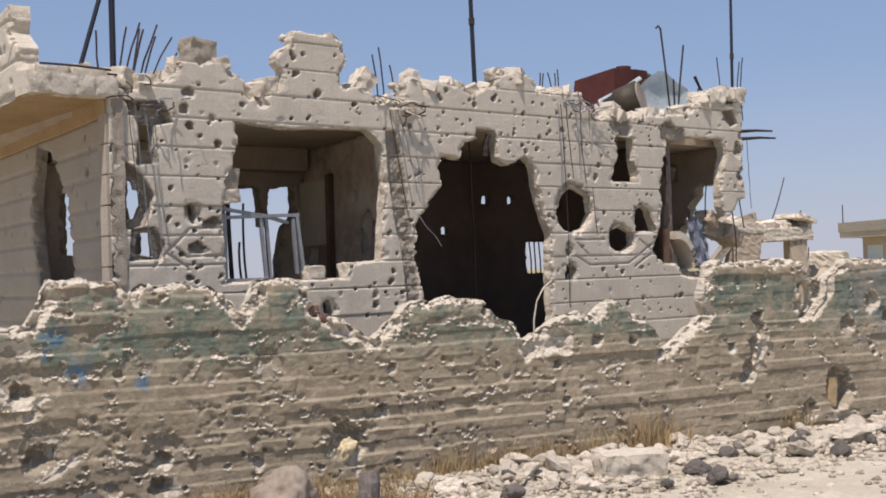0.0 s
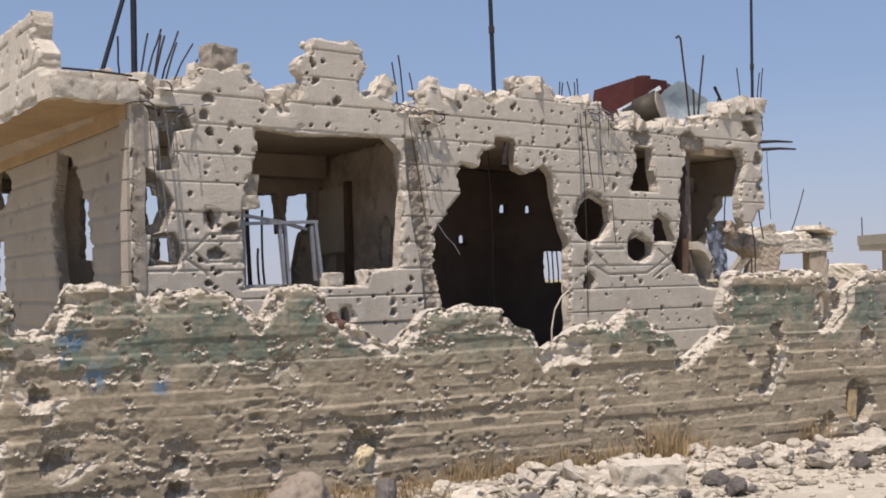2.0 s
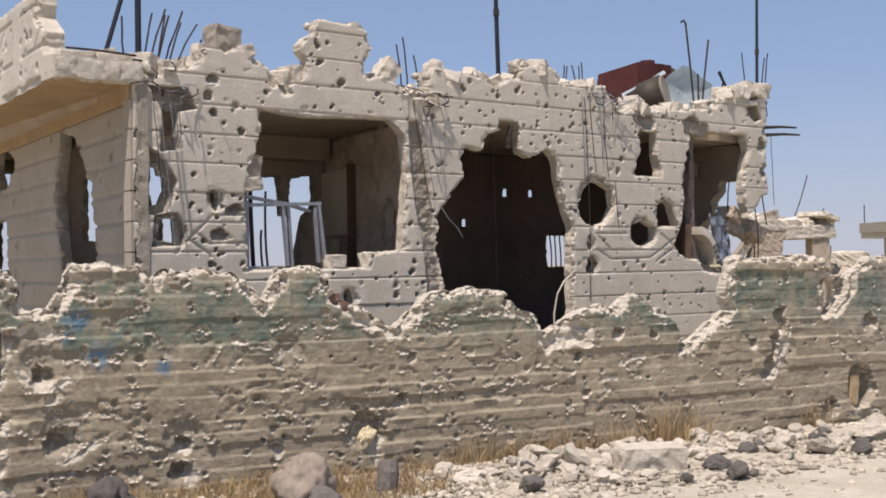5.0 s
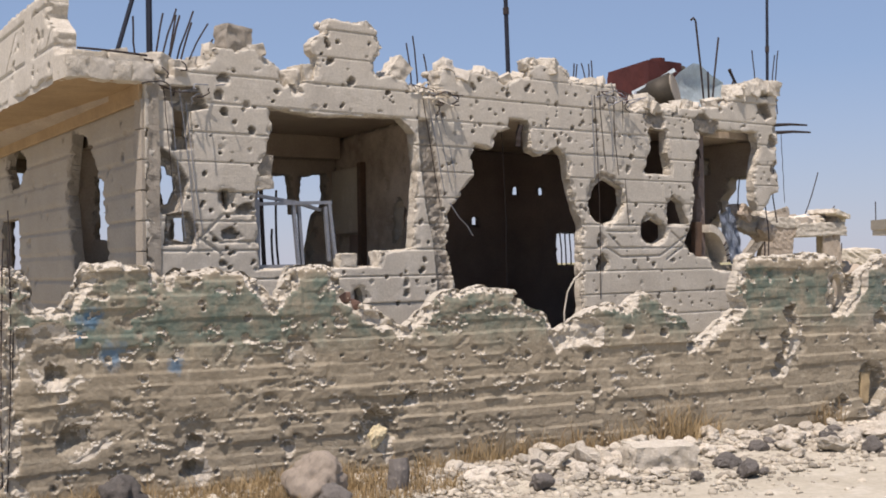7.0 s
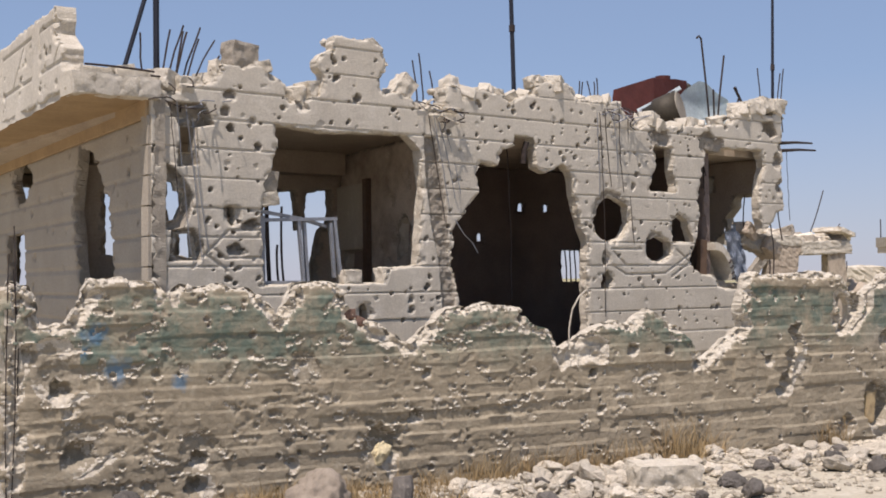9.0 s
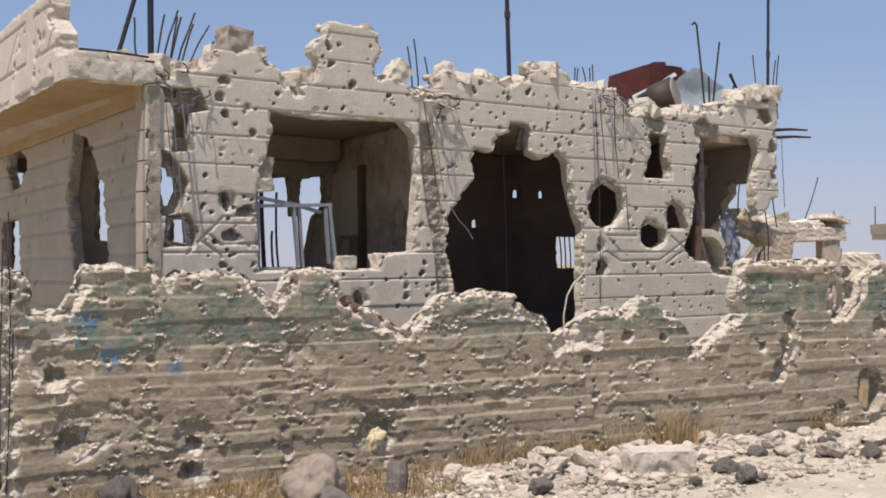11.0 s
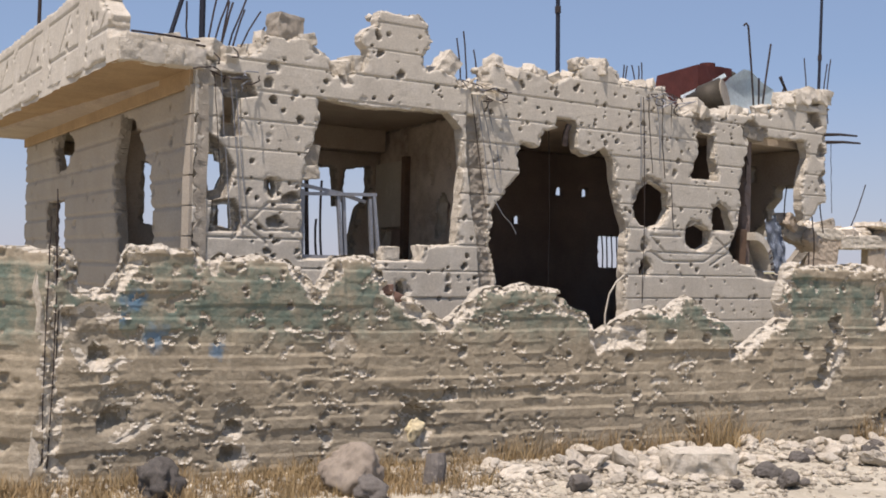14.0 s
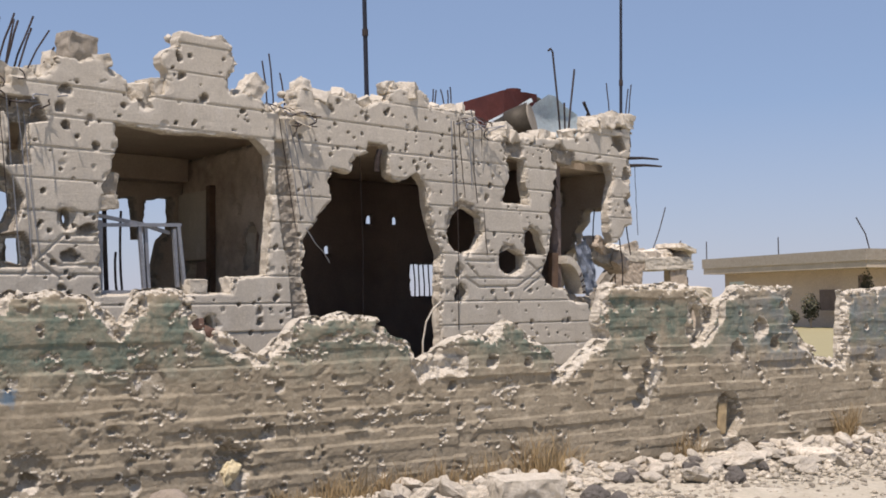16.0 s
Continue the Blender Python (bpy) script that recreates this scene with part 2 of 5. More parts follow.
STONE = shader("limestone_rubble", (0.79, 0.71, 0.58), (0.5, 0.42, 0.31), (0.85, 0.79, 0.68), 0.15, 40.0, bump=0.8, bump_scale=40.0, random_tone=0.3)[0]
BASALT = shader("basalt_stone", (0.19, 0.17, 0.15), (0.11, 0.1, 0.09), (0.34, 0.3, 0.25), 0.15, 40.0, bump=0.7, bump_scale=40.0, random_tone=0.3)[0]
BOULDER = shader("weathered_boulder", (0.36, 0.3, 0.235), (0.2, 0.165, 0.135), None, 0.25, 40.0, bump=0.7, bump_scale=30.0)[0]
STRAW = shader("dry_straw", (0.41, 0.30, 0.155), (0.25, 0.165, 0.085), None, 0.3, 20.0, bump=0.0, island_tone=0.35)[0]
YELLOW = shader("yellow_foam", (0.72, 0.62, 0.4), (0.52, 0.4, 0.2), (0.8, 0.74, 0.58), 0.05, 40.0, bump=0.5)[0]
TAN = shader("tan_board", (0.46, 0.35, 0.2), (0.33, 0.24, 0.13), None, 0.1, 40.0, bump=0.4)[0]
BRICK = shader("red_brick", (0.2, 0.12, 0.09), (0.13, 0.085, 0.065), None, 0.1, 50.0, bump=0.6)[0]
PLANK = shader("brown_wood", (0.16, 0.1, 0.065), (0.09, 0.055, 0.035), None, 0.15, 50.0, rough=0.7, bump=0.3)[0]
CLOTH = shader("blue_grey_cloth", (0.4, 0.45, 0.53), (0.24, 0.28, 0.36), None, 0.35, 30.0, bump=0.3)[0]
FAR_WALL = shader("beige_stucco", (0.58, 0.48, 0.385), (0.5, 0.40, 0.31), None, 1.5, 12.0, bump=0.2)[0]
FAR_EDGE = shader("bounce_lit_slab_edge", (0.5, 0.43, 0.34), (0.38, 0.31, 0.23), None, 0.8, 12.0, bump=0.2)[0]
LEAF = shader("shrub_leaf", (0.085, 0.085, 0.055), (0.05, 0.052, 0.032), None, 0.3, 20.0, bump=0.0)[0]


def field(tools):
    """Dry grass cover far from the road."""
    m, nt, col, bs, mix, ramp, noise_node, tc = tools
    sep = nt.nodes.new("ShaderNodeSeparateXYZ")
    nt.links.new(tc.outputs["Object"], sep.inputs[0])
    nt.links.new(mix(ramp(sep.outputs[1], 13.0, 17.0), col, mix(noise_node(0.35, 6.0).outputs[0], (0.34, 0.30, 0.17), (0.26, 0.23, 0.125))), bs.inputs["Base Color"])
    return m


GROUND = field(shader("dusty_ground", (0.465, 0.418, 0.327), (0.335, 0.29, 0.213), (0.56, 0.51, 0.42), 0.9, 24.0, bump=0.7, bump_scale=30.0))


# ---- ragged concrete sheets ----
def pits(rng, count, length, z0, z1, r0, r1, deep):
    return [(rng.uniform(0, length), rng.uniform(z0, z1), r0 + (r1 - r0) * rng.random() ** 2.5, deep * rng.uniform(0.5, 1.2)) for _ in range(count)]


def ragged(name, parent, m, length, z0, z1, cell, thick, solid, relief, dents=(), mats=None, label="", chip=0.016, x0=0.0, spall=(0.035, 0.045), crumb=9.0, scars=(), rim=9.0):
    """A thick sheet in the local x-z plane, its face towards -y: solid(x, z) is positive where concrete stands, relief(x, z) how far the face stands out;
    dents are craters (x, z, radius, depth)."""
    nx, nz = int((length - x0) / cell[0]) + 1, int((z1 - z0) / cell[1]) + 1
    xs, zs = np.linspace(x0, length, nx + 1), np.linspace(z0, z1, nz + 1)
    X, Z = np.meshgrid(xs, zs, indexing="ij")
    S = solid(X, Z)
    R = relief(X, Z)
    D = np.zeros_like(R)
    burr = np.zeros_like(R)
    wob = 1 + 0.5 * fnoise(X, Z, 0.045, 5, 2) + 0.4 * fnoise(X, Z, 0.16, 6, 2)
    for cx, cz, r, deep in dents:
        i0, i1 = np.searchsorted(xs, (cx - 1.5 * r, cx + 1.5 * r))
        j0, j1 = np.searchsorted(zs, (cz - 1.5 * r, cz + 1.5 * r))
        if i1 > i0 and j1 > j0:
            q = np.hypot(X[i0:i1, j0:j1] - cx, (Z[i0:i1, j0:j1] - cz) * 0.92) / r * (1 + (wob[i0:i1, j0:j1] - 1) * min(1.0, 0.06 / r))
            D[i0:i1, j0:j1] = np.maximum(D[i0:i1, j0:j1], deep * np.clip(1 - q * q, 0, 1) ** 0.42 * (np.clip(0.62 + 0.55 * (Z[i0:i1, j0:j1] - cz) / r, 0.12, 1.1) if r > 0.045 else np.clip(0.9 + 0.3 * (Z[i0:i1, j0:j1] - cz) / r, 0.5, 1.1)))
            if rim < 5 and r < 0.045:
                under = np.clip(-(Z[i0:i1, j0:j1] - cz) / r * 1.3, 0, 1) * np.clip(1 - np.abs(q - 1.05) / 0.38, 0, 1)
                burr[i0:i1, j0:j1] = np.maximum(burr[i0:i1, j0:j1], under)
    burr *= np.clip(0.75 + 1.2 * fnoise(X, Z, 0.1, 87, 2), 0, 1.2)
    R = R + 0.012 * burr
    # lower chip lips go pale, their sunlit edge put into the colour
    fresh_lit = burr > 0.55
    for poly, deep, *pale_break in scars:
        at = inside(poly, X, Z) + 0.03 * fnoise(X, Z, 0.09, 57, 3) * bool(pale_break)
        D = np.maximum(D, deep * np.clip(at / (0.05 if pale_break else 0.014) + 0.3 * fnoise(X, Z, 0.08, 55, 2), 0, 1))
        if pale_break:
            fresh_lit |= at > 0
    slant = np.abs(np.gradient(S, xs, axis=0))
    band = spall[0] * (1 + 0.7 * fnoise(X, Z, 0.15, 19, 2)) * (0.5 + 1.3 * np.clip(slant, 0, 1))
    E = np.clip(1 - S / np.maximum(band, 0.01), 0, 1) * spall[1] * np.clip(0.5 + 1.2 * fnoise(X, Z, 0.06, 9, 3), 0.03, 1.4)
    D = np.minimum(np.maximum(D, E) * (1 + 0.45 * fnoise(X, Z, 0.055, 71, 3)), thick - 0.012)
    lip = np.abs(np.gradient(D, zs, axis=1)) > 0.75
    gx, gz = np.gradient(S, xs, zs)
    g2 = gx * gx + gz * gz + 1e-6
    keep = (np.maximum(np.maximum(S[:-1, :-1], S[1:, :-1]), np.maximum(S[:-1, 1:], S[1:, 1:])) > 0)
    push = np.where(S < 0, np.clip(-S / g2, 0, 1.5 * max(cell)), 0)
    PX, PZ = X + push * gx, Z + push * gz
    wave = 0.02 * fnoise(X, Z, 0.12, 31, 2)
    front = np.stack([PX, -R + D, PZ], -1)
    mid = np.stack([PX + gx * wave, np.full_like(X, thick * 0.55), PZ + gz * wave], -1)
    back = np.stack([PX, thick + 0.01 * fnoise(X, Z, 0.2, 41, 2), PZ], -1)
    ids = np.arange(X.size).reshape(X.shape)
    n = X.size
    a, b, c, d = ids[:-1, :-1][keep], ids[1:, :-1][keep], ids[1:, 1:][keep], ids[:-1, 1:][keep]
    quads = [np.stack([a, b, c, d], 1), np.stack([a, d, c, b], 1) + 2 * n]
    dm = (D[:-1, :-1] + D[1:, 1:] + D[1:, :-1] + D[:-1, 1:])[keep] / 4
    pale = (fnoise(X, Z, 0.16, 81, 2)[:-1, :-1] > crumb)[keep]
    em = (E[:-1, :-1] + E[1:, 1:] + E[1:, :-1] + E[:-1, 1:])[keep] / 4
    # steep dent lips go pale as fresh break and as painted highlight
    broken = (fresh_lit | (lip & (fnoise(X, Z, 0.13, 83, 2) > rim)))[:-1, :-1][keep]
    # faces deeper than chip take mats[2], a darker tone on most walls
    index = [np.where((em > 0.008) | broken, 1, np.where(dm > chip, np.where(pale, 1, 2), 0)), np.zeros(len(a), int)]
    pad = np.pad(keep, 1)
    for di, dj, e in ((0, -1, (a, b)), (1, 0, (b, c)), (0, 1, (c, d)), (-1, 0, (d, a))):
        open_side = ~pad[1 + di:1 + di + keep.shape[0], 1 + dj:1 + dj + keep.shape[1]][keep]
        p, q = e[0][open_side], e[1][open_side]
        quads += [np.stack([q, p, p + n, q + n], 1), np.stack([q + n, p + n, p + 2 * n, q + 2 * n], 1)]
        index += [np.ones(2 * len(p), int)]
    faces, index = np.concatenate(quads), np.concatenate(index)
    verts = np.concatenate([front.reshape(-1, 3), mid.reshape(-1, 3), back.reshape(-1, 3)])
    used, inv = np.unique(faces, return_inverse=True)
    me = mesh_from(name, verts[used], inv.reshape(faces.shape), mats, index, index != 1)
    ob = new(name, me)
    if parent:
        child(ob, parent, m)
    else:
        ob.matrix_world = m
    return tagged(ob, label)


def below(profile, x, z):
    p = np.array(profile, float)
    return inside([(p[0, 0] - 1, -3.0), (p[0, 0] - 1, p[0, 1])] + list(profile) + [(p[-1, 0] + 1, p[-1, 1]), (p[-1, 0] + 1, -3.0)], x, z)


# ---- ground ----
def build_ground():
    def axis(lo, hi, step, far):
        near = np.arange(lo, hi + step / 2, step)
        out = np.geomspace(0.3, far, 26)
        return np.concatenate([lo - out[::-1], near, hi + out])
    xs, ys = axis(-6, 11, 0.06, 2500), axis(4.5, 15, 0.06, 2500)
    X, Y = np.meshgrid(xs, ys, indexing="ij")
    near = np.clip(1 - np.hypot(X - 2, Y - 9) / 14, 0, 1)
    H = -0.07 + 0.03 * fnoise(X, Y, 0.9, 3, 3) * near + 0.016 * fnoise(X, Y, 0.16, 8, 3) * near
    away = (Y - 7.70) * 0.8934 - (X + 2.73) * 0.4493
    H = H + 0.07 * np.exp(-((away + 0.25) / 0.3) ** 2) * (0.5 + 0.5 * fnoise(X, Y, 0.6, 12, 2)) * np.clip((X + 1) / 2, 0.2, 1)
    ids = np.arange(X.size).reshape(X.shape)
    faces = np.stack([ids[:-1, :-1].ravel(), ids[1:, :-1].ravel(), ids[1:, 1:].ravel(), ids[:-1, 1:].ravel()], 1)
    me = mesh_from("ground", np.stack([X, Y, H], -1).reshape(-1, 3), faces, [GROUND], None, np.ones(len(faces), bool))
    return tagged(new("ground", me), "pale dusty ground strewn with fine gravel", "ground", kind="structure")


build_ground()

# ---- yard wall ----
WALL_M = pose(-2.73, 7.70, 0, 0, 0, 26.7)
WALL_TOP = [(0.0, 1.54), (0.12, 1.5), (0.2, 1.25), (0.35, 1.25), (0.5, 1.55), (0.95, 1.53), (1.03, 1.43), (1.1, 1.5), (1.62, 1.48), (1.83, 1.28), (1.95, 1.5), (2.2, 1.53),
            (2.3, 1.48), (2.42, 1.25), (2.65, 1.18), (2.87, 1.03), (3.16, 1.28), (3.55, 1.33), (3.84, 1.29), (3.9, 1.17), (4.16, 1.08), (4.22, 0.93), (4.45, 1.07), (4.77, 1.16),
            (4.88, 1.12), (5.11, 1.26), (5.3, 1.13), (5.53, 1.0), (5.65, 0.79), (6.13, 1.07), (6.08, 1.27), (6.2, 1.54), (7.3, 1.53), (7.4, 1.43), (7.5, 1.34), (7.58, 1.32), (7.68, 1.4)]
WALL_TOP_FAR = [(7.79, 1.46), (7.87, 1.52), (8.67, 1.52), (8.71, 1.1), (8.9, 1.0), (9.11, 0.8), (9.46, 0.76), (9.53, 1.2), (9.54, 1.47), (10.35, 1.5), (13.5, 1.5)]


def build_yard_wall():
    rng = random.Random(3)

    def solid(x, z):
        s = below(WALL_TOP + WALL_TOP_FAR, x, z) + 0.026 * fnoise(x, z, 0.1, 2, 3)
        s = np.minimum(s, (np.hypot((x - 7.36) / 0.07, (z - 1.18) / 0.14) - 1) * 0.07)
        return np.minimum(s, x + 0.02 + 0.05 * fnoise(x, z, 0.12, 14, 3))

    def relief(x, z):
        rows = z / 0.088 + 0.16 * fnoise(x, z, 0.8, 21, 3)
        k = np.floor(rows)
        f = rows - k
        step = 0.010 * hashed(k, np.floor(x / 1.9 + 3 * hashed(k, k, 4)), 77) + 0.007 * f * np.clip(0.4 + 1.1 * fnoise(x, z, 0.8, 27, 2), 0.0, 1.0)
        step = step - 0.006 * np.clip(1.2 - np.minimum(f, 1 - f) / 0.07, 0, 1) * np.clip(fnoise(x, z, 0.5, 29, 2) + 0.3, 0, 1)
        # thin fins of cement squeezed out between the boards
        step = step + 0.014 * np.clip(1.1 - np.minimum(f, 1 - f) / 0.09, 0, 1) * np.clip(2.2 * fnoise(x, z, 0.45, 33, 3) - 0.15, 0, 1)
        lumps = 0.0045 * fnoise(x, z, 0.07, 51, 3) + 0.006 * fnoise(x, z, 0.35, 61, 2) + 0.0018 * fnoise(x, z, 0.035, 63, 2)
        return step + lumps

    dents = pits(rng, 230, 10.6, 0.0, 1.5, 0.010, 0.03, 0.045) + pits(rng, 50, 4.4, 0.05, 1.45, 0.02, 0.045, 0.035) + pits(rng, 16, 10.6, 0.0, 1.4, 0.03, 0.055, 0.03)
    # chipped strings along the boards, and slanting tears
    for _ in range(270):
        x, z, n = rng.uniform(0, 10.6) if rng.random() < 0.4 else rng.uniform(0, 5.2), rng.uniform(0.0, 1.5), rng.randint(2, 6)
        lean = rng.choice((0.0, 0.0, 0.9, -0.7))
        for _ in range(n):
            dents.append((x, z, rng.uniform(0.011, 0.026), rng.uniform(0.007, 0.018)))
            dx = rng.uniform(0.012, 0.04)
            x += dx
            z += lean * dx + rng.uniform(-0.016, 0.016)
    # large shell craters, each with a deep heart
    dents += [(0.27, 0.97, 0.19, 0.035), (0.29, 0.88, 0.15, 0.05), (0.31, 0.80, 0.085, 0.17), (0.1, 1.02, 0.1, 0.1), (0.24, 1.3, 0.1, 0.16), (0.45, 0.43, 0.16, 0.03), (0.42, 0.37, 0.11, 0.15), (1.24, 0.33, 0.15, 0.045), (1.24, 0.29, 0.07, 0.18), (1.22, 0.1, 0.08, 0.13), (2.62, 0.27, 0.15, 0.08), (2.62, 0.3, 0.11, 0.17), (2.03, 0.87, 0.12, 0.035), (2, 0.9, 0.05, 0.06), (2.99, 0.8, 0.05, 0.08), (2.9, 0.48, 0.06, 0.09), (4.52, 0.74, 0.04, 0.1), (4.91, 0.9, 0.05, 0.12)]
    dents += [(5.29, 0.89, 0.04, 0.12), (6.1, 1, 0.05, 0.13), (6.39, 0.76, 0.05, 0.12), (6.75, 0.95, 0.055, 0.17), (6.76, 0.87, 0.055, 0.12), (6.66, 0.7, 0.05, 0.13), (6.63, 0.63, 0.055, 0.17), (6.8, 0.72, 0.1, 0.05), (6.72, 0.55, 0.08, 0.05), (7.73, 0.36, 0.17, 0.12), (7.76, 0.27, 0.15, 0.14), (7.7, 0.14, 0.09, 0.1), (7.85, 0.9, 0.1, 0.12), (10.02, 0.53, 0.09, 0.15), (9.97, 0.62, 0.07, 0.1), (7.32, 0.1, 0.1, 0.12), (4.3, 0.88, 0.12, 0.04), (6.71, 1.0, 0.07, 0.17), (6.6, 0.56, 0.08, 0.17), (6.56, 0.48, 0.06, 0.12), (6.65, 0.78, 0.06, 0.1), (8.2, 1.1, 0.1, 0.1), (8.4, 0.95, 0.07, 0.12)]
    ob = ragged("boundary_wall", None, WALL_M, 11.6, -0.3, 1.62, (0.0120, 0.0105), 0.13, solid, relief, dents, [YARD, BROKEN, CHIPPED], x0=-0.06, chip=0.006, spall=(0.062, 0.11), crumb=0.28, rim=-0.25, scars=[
        ([(4.1, 1.06), (4.2, 0.93), (4.45, 1.07), (4.68, 1.0), (4.64, 0.80), (4.4, 0.82), (4.2, 0.75), (4.12, 0.9)], 0.06, True),
        ([(5.6, 0.82), (5.68, 0.74), (6.0, 0.92), (6.22, 1.07), (6.14, 1.16), (5.9, 1.02)], 0.07, True),
        ([(6.57, 0.43), (6.6, 0.52), (6.7, 0.74), (6.84, 0.90), (6.86, 0.8), (6.75, 0.6), (6.62, 0.42)], 0.035, True),
        ([(0.12, 0.86), (0.18, 0.76), (0.35, 0.70), (0.52, 0.77), (0.46, 0.82), (0.32, 0.75), (0.22, 0.82)], 0.03, True),
        ([(0.36, 0.24), (0.5, 0.3), (0.62, 0.38), (0.66, 0.34), (0.5, 0.23), (0.4, 0.19)], 0.03, True),
        ([(1.3, 0.22), (1.36, 0.05), (1.28, 0.0), (1.22, 0.05), (1.26, 0.16)], 0.03, True),
        ([(2.6, 0.14), (2.66, 0.2), (2.74, 0.1), (2.68, 0.02)], 0.03, True),
        ([(2.36, 1.28), (2.5, 1.2), (2.7, 1.14), (2.9, 1.02), (2.98, 1.12), (2.9, 0.95), (2.7, 1.02), (2.5, 1.1)], 0.06, True),
        ([(0.2, 1.25), (0.36, 1.27), (0.5, 1.5), (0.56, 1.45), (0.46, 1.24), (0.3, 1.16)], 0.07, True),
        ([(7.56, 0.2), (7.57, 0.4), (7.65, 0.5), (7.76, 0.52), (7.86, 0.42), (7.88, 0.25), (7.8, 0.1), (7.68, 0.08)], 0.118),
        ([(7.62, 0.1), (7.8, 0.11), (7.86, 0.0), (7.66, -0.05)], 0.04, True),
        ([(7.6, 1.34), (7.7, 1.42), (7.68, 1.2), (7.5, 1.0), (7.4, 0.95), (7.46, 1.04), (7.6, 1.18)], 0.06, True),
        ([(8.66, 1.16), (8.74, 1.1), (9.1, 0.84), (9.48, 0.8), (9.5, 0.66), (9.1, 0.7), (8.76, 0.92)], 0.06, True),
        ([(7.28, 1.0), (7.33, 1.2), (7.45, 1.36), (7.6, 1.33), (7.58, 1.2), (7.44, 1.06), (7.34, 0.96)], 0.118)])
    tagged(ob, "shell-torn cast concrete yard wall with worn green and blue paint", "boundary wall", kind="structure")

    # the return of the wall past its corner
    def solid2(x, z):
        s = below([(0, 1.5), (0.5, 1.5), (1.2, 1.54), (2.04, 1.52), (2.3, 1.5)], x, z) + 0.02 * fnoise(x, z, 0.11, 15, 3)
        return np.minimum(s, 2.11 - x + 0.04 * fnoise(x, z, 0.13, 16, 3))
    ob = ragged("boundary_wall", None, pose(-4.84, 7.805, 0, 0, 0, -3), 2.14, -0.3, 1.62, (0.018, 0.0125), 0.13, solid2, relief, pits(rng, 60, 2, 0, 1.5, 0.02, 0.05, 0.03), [YARD, BROKEN, CHIPPED], chip=0.012, spall=(0.05, 0.06))
    tagged(ob, "weathered beige concrete wall joining the yard wall's corner", "boundary wall", kind="structure")


build_yard_wall()

# ---- house ----
HOUSE = empty("house", pose(-2.29, 9.68, 0, 0, 0, 36.87), "shelled single-storey concrete house with gaping holes and flat roof", "house")
ROOF_TOP = [(-0.05, 3.1), (0.2, 3.1), (0.52, 3.2), (0.66, 3.36), (1.03, 3.4), (1.14, 3.3), (1.25, 3.26), (1.32, 3.1), (1.55, 3.18), (1.63, 3.15), (1.66, 3.36), (1.58, 3.52), (1.75, 3.62), (1.76, 3.75),
            (2.2, 3.77), (2.29, 3.72), (2.34, 3.55), (2.25, 3.38), (2.33, 3.23), (2.48, 3.3), (2.6, 3.25), (2.7, 3.16), (3.03, 3.21), (3.05, 3.4), (3.2, 3.42), (3.27, 3.3), (3.42, 3.4), (3.79, 3.39),
            (3.87, 3.29), (4.05, 3.4), (4.22, 3.42), (4.25, 3.54), (4.72, 3.57), (4.78, 3.42), (5.11, 3.43), (5.46, 3.43), (5.5, 3.29), (5.69, 3.19), (6.57, 3.25), (6.99, 3.29), (7.05, 3.3), (7.36, 3.34), (7.42, 3.46), (7.7, 3.5), (8.1, 3.48), (8.2, 3.56), (8.36, 3.5)]
BIG_WINDOW = [(1.16, 2.9), (1.67, 2.86), (2.58, 2.9), (2.72, 2.76), (2.76, 2.41), (2.69, 1.66), (2.32, 1.62), (2.29, 1.49), (1.04, 1.49), (1.01, 2.1), (1.06, 2.3), (1.03, 2.37), (1.11, 2.48), (1.18, 2.71)]
BIG_HOLE = [(3.13, 2.04), (3.36, 2.28), (3.47, 2.37), (3.41, 2.56), (3.48, 2.69), (3.69, 2.66), (3.76, 2.83), (3.94, 2.87), (3.93, 2.98), (4.18, 2.98), (4.21, 2.67), (4.35, 2.61), (4.59, 2.72), (4.72, 2.6),
            (4.79, 2.25), (4.93, 1.9), (4.91, 1.6), (4.92, 0.2), (3.3, 0.2), (3.19, 1.24), (3.09, 1.79)]
ROUND_HOLES = [[(5.05, 2.0), (5.04, 2.16), (5.16, 2.34), (5.28, 2.42), (5.4, 2.38), (5.57, 2.31), (5.58, 2.12), (5.48, 1.94), (5.28, 1.91), (5.13, 1.94)],
               [(6.26, 2.0), (6.29, 2.16), (6.4, 2.21), (6.53, 2.16), (6.61, 1.93), (6.28, 1.91)],
               [(5.84, 1.83), (5.87, 1.92), (6.03, 1.98), (6.24, 1.91), (6.24, 1.76), (6.02, 1.67), (5.85, 1.74)],
               [(5.14, 1.55), (5.24, 1.59), (5.32, 1.5), (5.26, 1.39), (5.16, 1.41)]]
RIGHT_HOLE = [(6.85, 3.03), (7.17, 3.03), (7.9, 3.05), (7.94, 2.85), (7.84, 2.58), (7.83, 2.25), (7.9, 2.1), (8.0, 2.09), (8.2, 2.3), (8.6, 2.4), (8.6, 1.1), (7.71, 1.12), (7.51, 1.17), (7.4, 1.36), (7.08, 1.39),
              (6.99, 1.52), (6.76, 1.55), (6.63, 1.61), (6.59, 1.72), (6.67, 1.88), (6.68, 2.0), (6.74, 2.22), (6.73, 2.39), (6.78, 2.62), (6.80, 2.79), (6.89, 2.94)]
SLOT = [(6.04, 3.02), (6.29, 2.98), (6.28, 2.86), (6.28, 2.73), (6.34, 2.55), (6.33, 2.47), (5.92, 2.48), (5.94, 2.6), (6.0, 2.76), (6.03, 2.86), (5.98, 2.98)]


